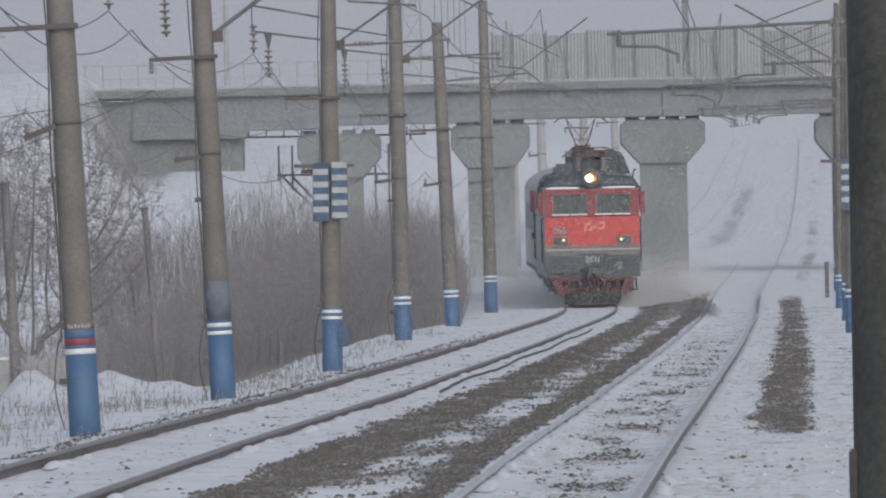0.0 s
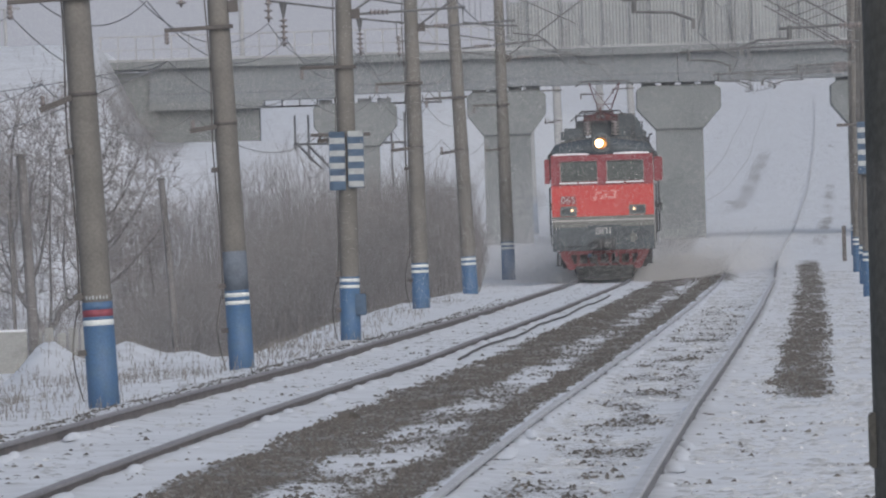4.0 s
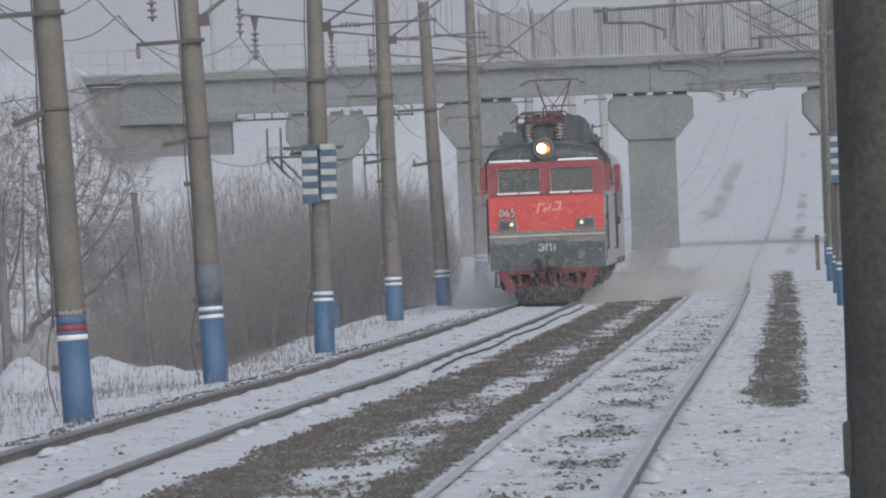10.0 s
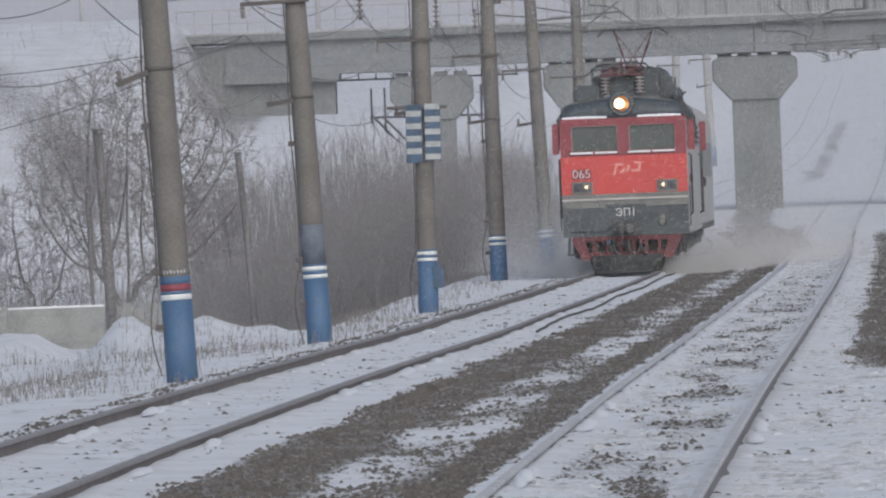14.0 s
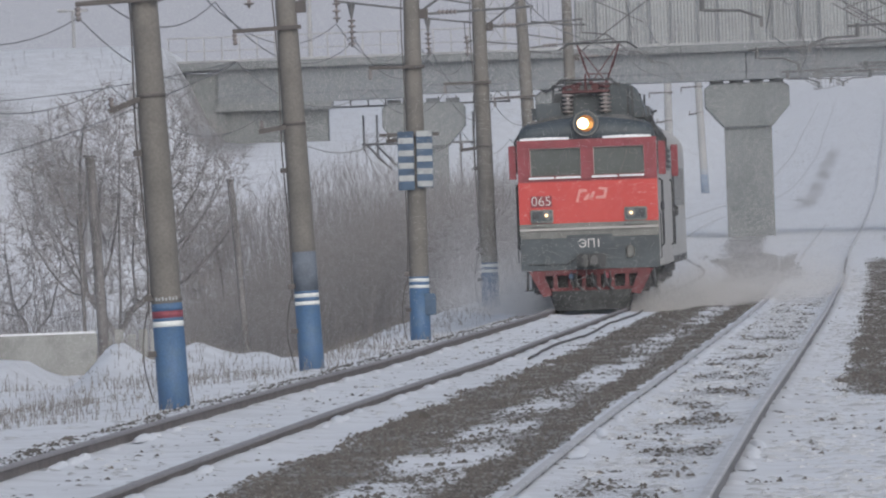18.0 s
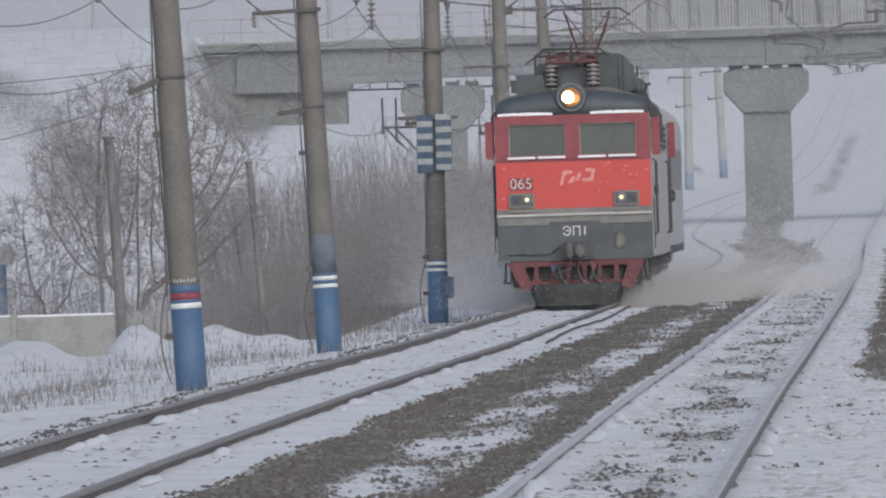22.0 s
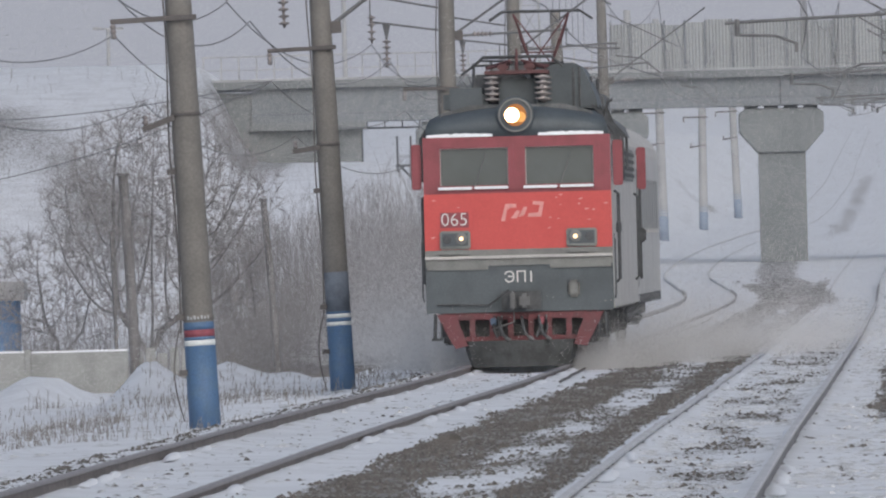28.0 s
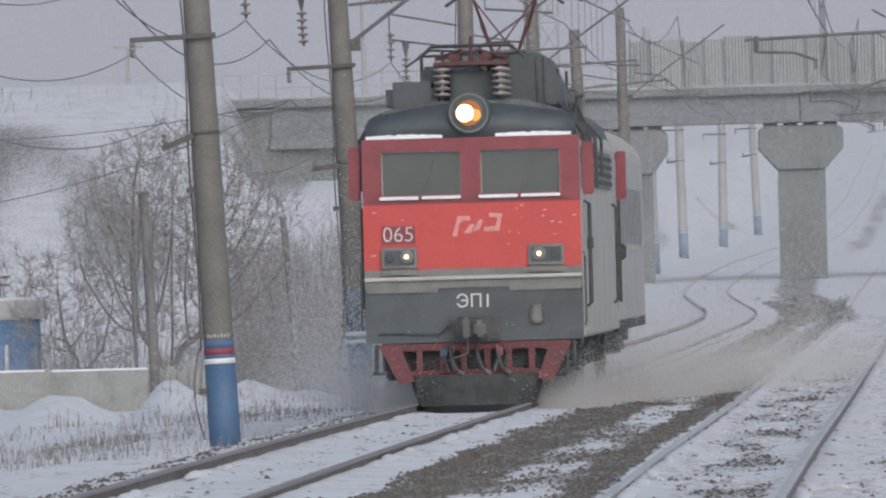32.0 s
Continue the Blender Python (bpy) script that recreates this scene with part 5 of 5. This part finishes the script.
    for sx in (-1, 1):
        top = [bm.verts.new((sx * x, y + 0.08, 0.40 - 0.02 * (x > 0.9))) for x, y in edge]
        mid = [bm.verts.new((sx * x * 0.97, y + 0.03, 0.24)) for x, y in edge]
        low = [bm.verts.new((sx * x * 0.90, y, -0.03 + 0.07 * (x > 0.9))) for x, y in edge]
        rear = [bm.verts.new((sx * x * 0.90, 0.25, -0.03 + 0.07 * (x > 0.9))) for x, y in edge]
        lid = [bm.verts.new((sx * x, 0.25, 0.40 - 0.02 * (x > 0.9))) for x, y in edge]
        for u, v in ((top, mid), (mid, low), (low, rear), (rear, lid), (lid, top)):
            for k in range(4):
                bm.faces.new((u[k], u[k + 1], v[k + 1], v[k]))
        bm.faces.new((top[4], mid[4], low[4], rear[4], lid[4]))
    bmesh.ops.remove_doubles(bm, verts=bm.verts[:], dist=1e-4)
    bmesh.ops.recalc_face_normals(bm, faces=bm.faces[:])
    part("brake_rigging", box(-0.7, 0.7, 0.3, 1.6, 0.12, 0.5, 0.03), BLACK, lo)
    part("snow_plough", bm, PLOUGH, lo, "dark grimy snow plough")
    # underframe: bogies and wheels
    part("underframe", box(-1.2, 1.2, 0.3, L - 0.3, 0.5, 0.9), BLACK, lo)
    for c in (3.4, 10.8, 18.2):
        bg = part("bogie_frame", box(-1.22, 1.22, c - 2.3, c + 2.3, 0.45, 0.8, 0.05), BLACK, lo)
        for dy in (-1.45, 1.45):
            for sx in (-1, 1):
                m = Matrix.Translation((sx * 0.72, c + dy, 0.6)) @ Matrix.Rotation(radians(90), 4, "Y")
                part("wheel", lathe([(0.3, -0.02), (0.6, 0.0), (0.6, 0.13), (0.3, 0.15)], n=28, m=m), RUST, bg)
                part("axle_box", box(min(sx * 1.1, sx * 1.34), max(sx * 1.1, sx * 1.34), c + dy - 0.22, c + dy + 0.22, 0.42, 0.82, 0.04), BLACK, bg)
                part("spring", tube([(sx * 1.25, c + dy + 0.4, 0.45), (sx * 1.25, c + dy + 0.4, 0.85)], 0.09), BLACK, bg)
    PANTO = mat("faded_red_steel", (0.14, 0.062, 0.066), rough=0.7, var=0.3, scale=8, fine=40)
    # roof gear
    part("air_tank", box(-1.2, -0.46, 0.95, 2.2, 4.08, 4.53, 0.1), LOCO_GREY, lo, "rounded dark tank on the roof")
    # Added grey box that lightens the shaded gap between the insulators.
    part("roof_equipment", box(-0.3, 0.32, 1.3, 2.3, 4.2, 4.66, 0.04), LOCO_GREY, lo)
    part("roof_box", box(-0.75, 0.1, 2.6, 4.2, 4.36, 4.76, 0.05), LOCO_ROOF, lo)
    part("fan_cowl", lathe([(0.75, 0), (0.78, 0.2), (0.7, 0.42), (0.3, 0.5)], n=24, m=Matrix.Translation((0.3, 5.2, 4.34))), LOCO_ROOF, lo, smooth=True)
    bm = prism([(0.2, 4.25), (1.3, 4.15), (1.26, 4.36), (1.2, 4.5), (1.12, 4.7), (1.05, 4.84), (0.92, 4.92), (0.2, 4.9)], 2.4, 6.0)
    bmesh.ops.bevel(bm, geom=bm.edges[:], offset=0.025, segments=2, affect="EDGES")
    part("side_cowl", bm, LOCO_GREY, lo)
    part("roof_crossbeam", box(-0.55, 0.9, 6.2, 6.5, 4.4, 4.95, 0.03), LOCO_ROOF, lo)
    part("roof_cabinet", box(0.95, 1.3, 7.0, 12.0, 4.12, 4.45, 0.05), LOCO_ROOF, lo)
    for x, y in ((-0.40, 1.0), (0.42, 1.0), (-0.40, 2.4), (0.42, 2.4)):
        insulator(lo, (x, y, 4.72), 0.44, 0.13, 5, name="roof_insulator", glaze=PINK_GLAZE)
    part("roof_walk", box(-0.85, -0.5, 6.5, 19, 4.4, 4.45), LOCO_ROOF, lo)
    for x, y, h in ((-0.75, 3.0, 4.95), (-0.5, 4.4, 5.0), (0.2, 6.2, 4.95)):
        part("busbar_post", tube([(x, y, 4.3), (x, y, h)], 0.025), BLACK, lo)
    part("busbar", tube([(-0.9, 1.4, 4.75), (-0.6, 2.0, 4.98), (0.2, 6.0, 4.98), (0.2, 16, 4.98)], 0.018), BLACK, lo)
    part("busbar", tube([(-0.72, 2.4, 4.9), (0.75, 2.4, 4.93)], 0.018), BLACK, lo)
    for x, y, h in ((0.92, 1.6, 4.82), (1.0, 2.4, 4.85), (1.15, 4.2, 4.7), (1.2, 7.0, 4.7)):
        part("aerial", tube([(x, y, 4.2), (x, y, h)], 0.022), BLACK, lo)
    part("roof_hook", tube([(1.38, 3.2, 3.8), (1.4, 3.2, 4.1), (1.44, 3.2, 4.28), (1.52, 3.2, 4.3)], 0.03), BLACK, lo)
    for sx in (-1, 1):
        for k, y in enumerate((0.7, 1.1, 1.9, 2.9, 3.6, 5.2, 7.4, 10.0)):
            part("eave_pipe", tube([(sx * 1.3, y, 4.06), (sx * 1.5, y + 0.15, 3.84), (sx * (1.58 + 0.02 * (k % 3)), y + 0.2, 3.72), (sx * (1.58 + 0.02 * (k % 3)), y + 0.2, 3.0 + 0.2 * (k % 3))], 0.024, n=6), BLACK, lo)
    for k in range(5):
        part("roof_pipe", tube([(1.22 + 0.03 * k, 1.0 + k * 1.4, 4.22), (1.5, 1.2 + k * 1.4, 3.84), (1.54, 1.2 + k * 1.4, 3.5)], 0.018), BLACK, lo)
    # the front pantograph lies folded on its insulators, the rear one is raised to the wire
    fp = part("folded_pantograph", box(-0.52, 0.52, 1.0, 2.4, 4.74, 4.80, 0.012), PANTO, lo, "folded dark red pantograph")
    for sx in (-1, 1):
        part("folded_arm", tube([(sx * 0.48, 1.05, 4.83), (sx * 0.12, 1.7, 4.93), (sx * 0.5, 2.35, 4.88)], 0.022), PANTO, fp)
        part("folded_arm", tube([(sx * 0.1, 0.95, 4.96), (sx * 0.5, 1.7, 4.86), (sx * 0.1, 2.45, 4.94)], 0.02), PANTO, fp)
        part("spring_case", box(sx * 0.22 - 0.09, sx * 0.22 + 0.09, 1.1, 1.9, 4.80, 4.92, 0.03), PANTO, fp)
    part("folded_bow", tube([(-0.75, 1.6, 4.86), (-0.55, 1.6, 5.03), (0.55, 1.6, 5.03), (0.75, 1.6, 4.86)], 0.022), BLACK, fp)
    part("folded_bow", tube([(-0.6, 1.85, 5.02), (0.6, 1.85, 5.02)], 0.018), BLACK, fp)
    part("bow_post", tube([(0.0, 1.5, 4.8), (0.0, 1.5, 5.16)], 0.03, r_end=0.02), PANTO, fp)
    ry = 18.3
    pg = part("pantograph", box(-0.45, 0.45, ry - 0.6, ry + 0.6, 4.78, 4.84, 0.012), PANTO, lo, "raised dark red pantograph touching the wire")
    for x, y in ((-0.42, ry - 0.5), (0.42, ry - 0.5), (-0.42, ry + 0.5), (0.42, ry + 0.5)):
        insulator(lo, (x, y, 4.78), 0.40, 0.13, 5, name="roof_insulator", glaze=PINK_GLAZE)
    part("shaft_frame", box(-0.26, 0.26, ry - 0.35, ry + 0.35, 4.84, 5.1, 0.03), PANTO, pg)
    top = 5.97
    for sx in (-1, 1):
        for dy in (-0.3, 0.3):
            part("pantograph_arm", tube([(sx * 0.17, ry + dy, 5.08), (sx * 0.33, ry + dy * 1.9, 5.52), (sx * 0.48, ry + dy * 0.5, top)], 0.02), PANTO, pg)
        part("cross_stay", tube([(sx * 0.17, ry - 0.3, 5.1), (-sx * 0.46, ry - 0.15, top - 0.02)], 0.013), PANTO, pg)
    part("arm_tie", tube([(-0.24, ry - 0.42, 5.3), (0.24, ry - 0.42, 5.3)], 0.014), PANTO, pg)
    for dy in (-0.16, 0.16):
        part("pantograph_bow", tube([(-0.9, ry + dy, top - 0.1), (-0.68, ry + dy, top + 0.05), (0.68, ry + dy, top + 0.05), (0.9, ry + dy, top - 0.1)], 0.022), BLACK, pg)
    return lo

def build_coach():
    co = thing("passenger_coach", "pale grey railway coach behind the locomotive", "railway coach")
    L = 23.5
    arc = [(1.5 * math.cos(a), 3.55 + 0.75 * math.sin(a)) for a in curved(0, math.pi, 14)]
    part("coach_body", prism([(1.5, 1.0), *[(1.5, 3.5)], (-1.5, 3.5), (-1.5, 1.0)], 0.3, L), COACH, co)
    part("coach_roof", prism([(1.5, 3.5), *arc, (-1.5, 3.5)], 0.3, L), LOCO_LIGHT, co, "pale domed roof dusted with snow")
    part("end_wall", prism([(1.46, 1.0), (1.46, 3.5), *[(x * 0.97, z - 0.02) for x, z in arc], (-1.46, 3.5), (-1.46, 1.0)], 0.2, 0.31), COACH, co)
    part("gangway", box(-0.55, 0.55, -0.3, 0.22, 1.2, 3.3, 0.05), RUBBER, co)
    for sx in (-1, 1):
        for k in range(10):
            y = 1.4 + k * 2.1
            wd = part("coach_window", box(min(sx * 1.49, sx * 1.51), max(sx * 1.49, sx * 1.51), y, y + 1.2, 2.2, 3.1), COACH_GLASS, co)
            part("window_trim", box(min(sx * 1.505, sx * 1.52), max(sx * 1.505, sx * 1.52), y - 0.05, y + 1.25, 2.12, 2.19), LOCO_LIGHT, wd)
        dr = part("vestibule_door", box(min(sx * 1.497, sx * 1.508), max(sx * 1.497, sx * 1.508), 0.5, 1.25, 1.15, 3.25), LOCO_BELT, co, "dull grey vestibule door")
        part("door_window", box(min(sx * 1.508, sx * 1.514), max(sx * 1.508, sx * 1.514), 0.62, 1.13, 2.1, 3.0), COACH_GLASS, dr)
        part("door_rail", tube([(sx * 1.56, 0.5, 1.3), (sx * 1.56, 0.5, 2.9)], 0.025), BLACK, co)
        part("tail_lantern", box(min(sx * 1.5, sx * 1.66), max(sx * 1.5, sx * 1.66), 0.35, 0.55, 1.95, 2.2, 0.03), BLACK, co)
        part("roof_lantern", box(min(sx * 1.42, sx * 1.6), max(sx * 1.42, sx * 1.6), 0.3, 0.7, 3.5, 3.58, 0.02), BLACK, co)
        part("skirt", box(min(sx * 1.35, sx * 1.5), max(sx * 1.35, sx * 1.5), 0.4, L - 0.2, 0.85, 1.02), BLACK, co)
    part("coach_buffer", box(-1.2, 1.2, 0.1, 0.4, 0.9, 1.1), BLACK, co)
    part("coach_underframe", box(-1.2, 1.2, 0.6, L - 0.3, 0.6, 1.0), BLACK, co)
    for c in (3.6, L - 3.6):
        bg = part("bogie_frame", box(-1.15, 1.15, c - 1.8, c + 1.8, 0.4, 0.7, 0.05), BLACK, co)
        for dy in (-1.2, 1.2):
            for sx in (-1, 1):
                m = Matrix.Translation((sx * 0.72, c + dy, 0.47)) @ Matrix.Rotation(radians(90), 4, "Y")
                part("wheel", lathe([(0.2, -0.02), (0.47, 0.0), (0.47, 0.12), (0.2, 0.14)], n=24, m=m), RUST, bg)
    return co

locomotive, coach = build_locomotive(), build_coach()

def let_light_through(material, share, colour):
    """Thin flakes pass on part of the light that falls on their other side."""
    nt = material.node_tree
    bs, out = nt.nodes["Principled BSDF"], nt.nodes["Material Output"]
    tr, mx = nt.nodes.new("ShaderNodeBsdfTranslucent"), nt.nodes.new("ShaderNodeMixShader")
    tr.inputs["Color"].default_value = (*colour, 1)
    mx.inputs[0].default_value = share
    nt.links.new(bs.outputs[0], mx.inputs[1])
    nt.links.new(tr.outputs[0], mx.inputs[2])
    nt.links.new(mx.outputs[0], out.inputs["Surface"])
let_light_through(FLAKES, 0.5, (0.56, 0.557, 0.565))
let_light_through(WHIRLED, 0.5, (0.76, 0.75, 0.745))

def snow_dust(name, label, count, place, size, material):
    """Loose snow in the air: very many flakes, each a small triangle."""
    r = np.random.default_rng(len(name))
    at = place(r, count)
    count = len(at)
    u, w = r.normal(size=(count, 3)), r.normal(size=(count, 3))
    u /= np.linalg.norm(u, axis=1, keepdims=True)
    w = np.cross(u, w)
    w /= np.linalg.norm(w, axis=1, keepdims=True)
    rot = np.stack([u, -0.5 * u + 0.866 * w, -0.5 * u - 0.866 * w], 1)
    v = (at[:, None, :] + rot * (size * r.uniform(0.5, 1.5, (count, 1, 1)))).reshape(-1, 3)
    me = bpy.data.meshes.new(name)
    me.vertices.add(count * 3)
    me.vertices.foreach_set("co", v.astype(np.float32).ravel())
    me.loops.add(count * 3)
    me.loops.foreach_set("vertex_index", np.arange(count * 3, dtype=np.int32))
    me.polygons.add(count)
    me.polygons.foreach_set("loop_start", np.arange(0, count * 3, 3, dtype=np.int32))
    me.update()
    me.validate()
    me.materials.append(material)
    return tagged(new(name, me), label, "blown snow", kind="stuff")

def wake(r, n):
    right = r.random(n) < 0.56
    y = 0.4 + 80 * r.random(n) ** np.where(right, 1.35, 1.1)
    grow = np.clip(y / 36, 0.03, 1.0)
    x = np.where(right, 0.85 + (0.9 + 3.6 * grow) * r.random(n), -0.9 - (0.4 + 3.6 * grow) * r.random(n)) + r.normal(size=n) * 0.4 * grow
    puff = 0.75 + 0.45 * np.sin(y * 0.55 + x * 1.3) + 0.3 * np.sin(y * 1.7 - x * 2.1)
    z = -0.14 + np.abs(r.normal(size=n)) * (np.where(right, 0.14, 0.07) + np.where(right, 0.62, 1.6) * grow) * puff
    under = r.random(n) < 0.05  # drifting low round the plough
    x = np.where(under, r.uniform(-1.5, 1.6, n), x)
    y = np.where(under, r.uniform(-0.2, 5.0, n), y)
    z = np.where(under, -0.13 + 0.42 * np.abs(r.normal(size=n)), z)
    return np.stack([x, y, z], 1)
dust = snow_dust("blown_snow", "loose snow whirled up beside and behind the train", 720000, wake, 0.0073, WHIRLED)

def haze_fill(r, n):
    """Flakes added as a stand-in for haze, filling the camera's view cone up to the bridge."""
    y = (310.0 ** 3 + (586.0 ** 3 - 310.0 ** 3) * r.random(n)) ** (1 / 3)
    x = r.uniform(-0.0385, 0.031, n) * y + r.uniform(-0.5, 0.5, n)
    z = EYE + r.uniform(-0.012, 0.0215, n) * y
    floor = np.interp(y, [200, 283, 363, 420, 461, 495, 545, 605], [0.84, 1.08, 1.31, 1.54, 1.72, 1.95, 2.55, 3.35]) - 0.3 - 1.5 * (x < -5)
    keep = z > floor
    return np.stack([x, y, z], 1)[keep]
drifting = snow_dust("drifting_snow", "fine flakes filling the camera's view, standing in for haze", 1650000, haze_fill, 0.0078, FLAKES)

def front_at(t):
    """How far the locomotive's front stands from the camera."""
    return 495.4 - 8.8413 * t + 0.002852 * t * t

def on_track(front, length):
    a, b = front + 0.16 * length, front + 0.84 * length
    pa, pb = Vector((track_1(a) + 0.05, a, rail_z(a))), Vector((track_1(b) + 0.05, b, rail_z(b)))
    back = (pb - pa).normalized()
    origin = pa - back * (0.16 * length)
    side = back.cross(Vector((0, 0, 1))).normalized()
    up = side.cross(back)
    m = Matrix((side, back, up)).transposed().to_4x4()
    m.translation = origin
    return m

def motions():
    times = [i * 0.5 for i in range(65)]
    walk(locomotive, [(t, on_track(front_at(t), 21.6)) for t in times])
    walk(dust, [(t, on_track(front_at(t), 21.6)) for t in times])
    walk(drifting, [(0.0, pose(0, 4, 0)), (16.0, pose(0, 0, 0)), (32.0, pose(0, -4, 0))])
    walk(coach, [(t, on_track(front_at(t) + 22.5, 23.5)) for t in times])

motions()
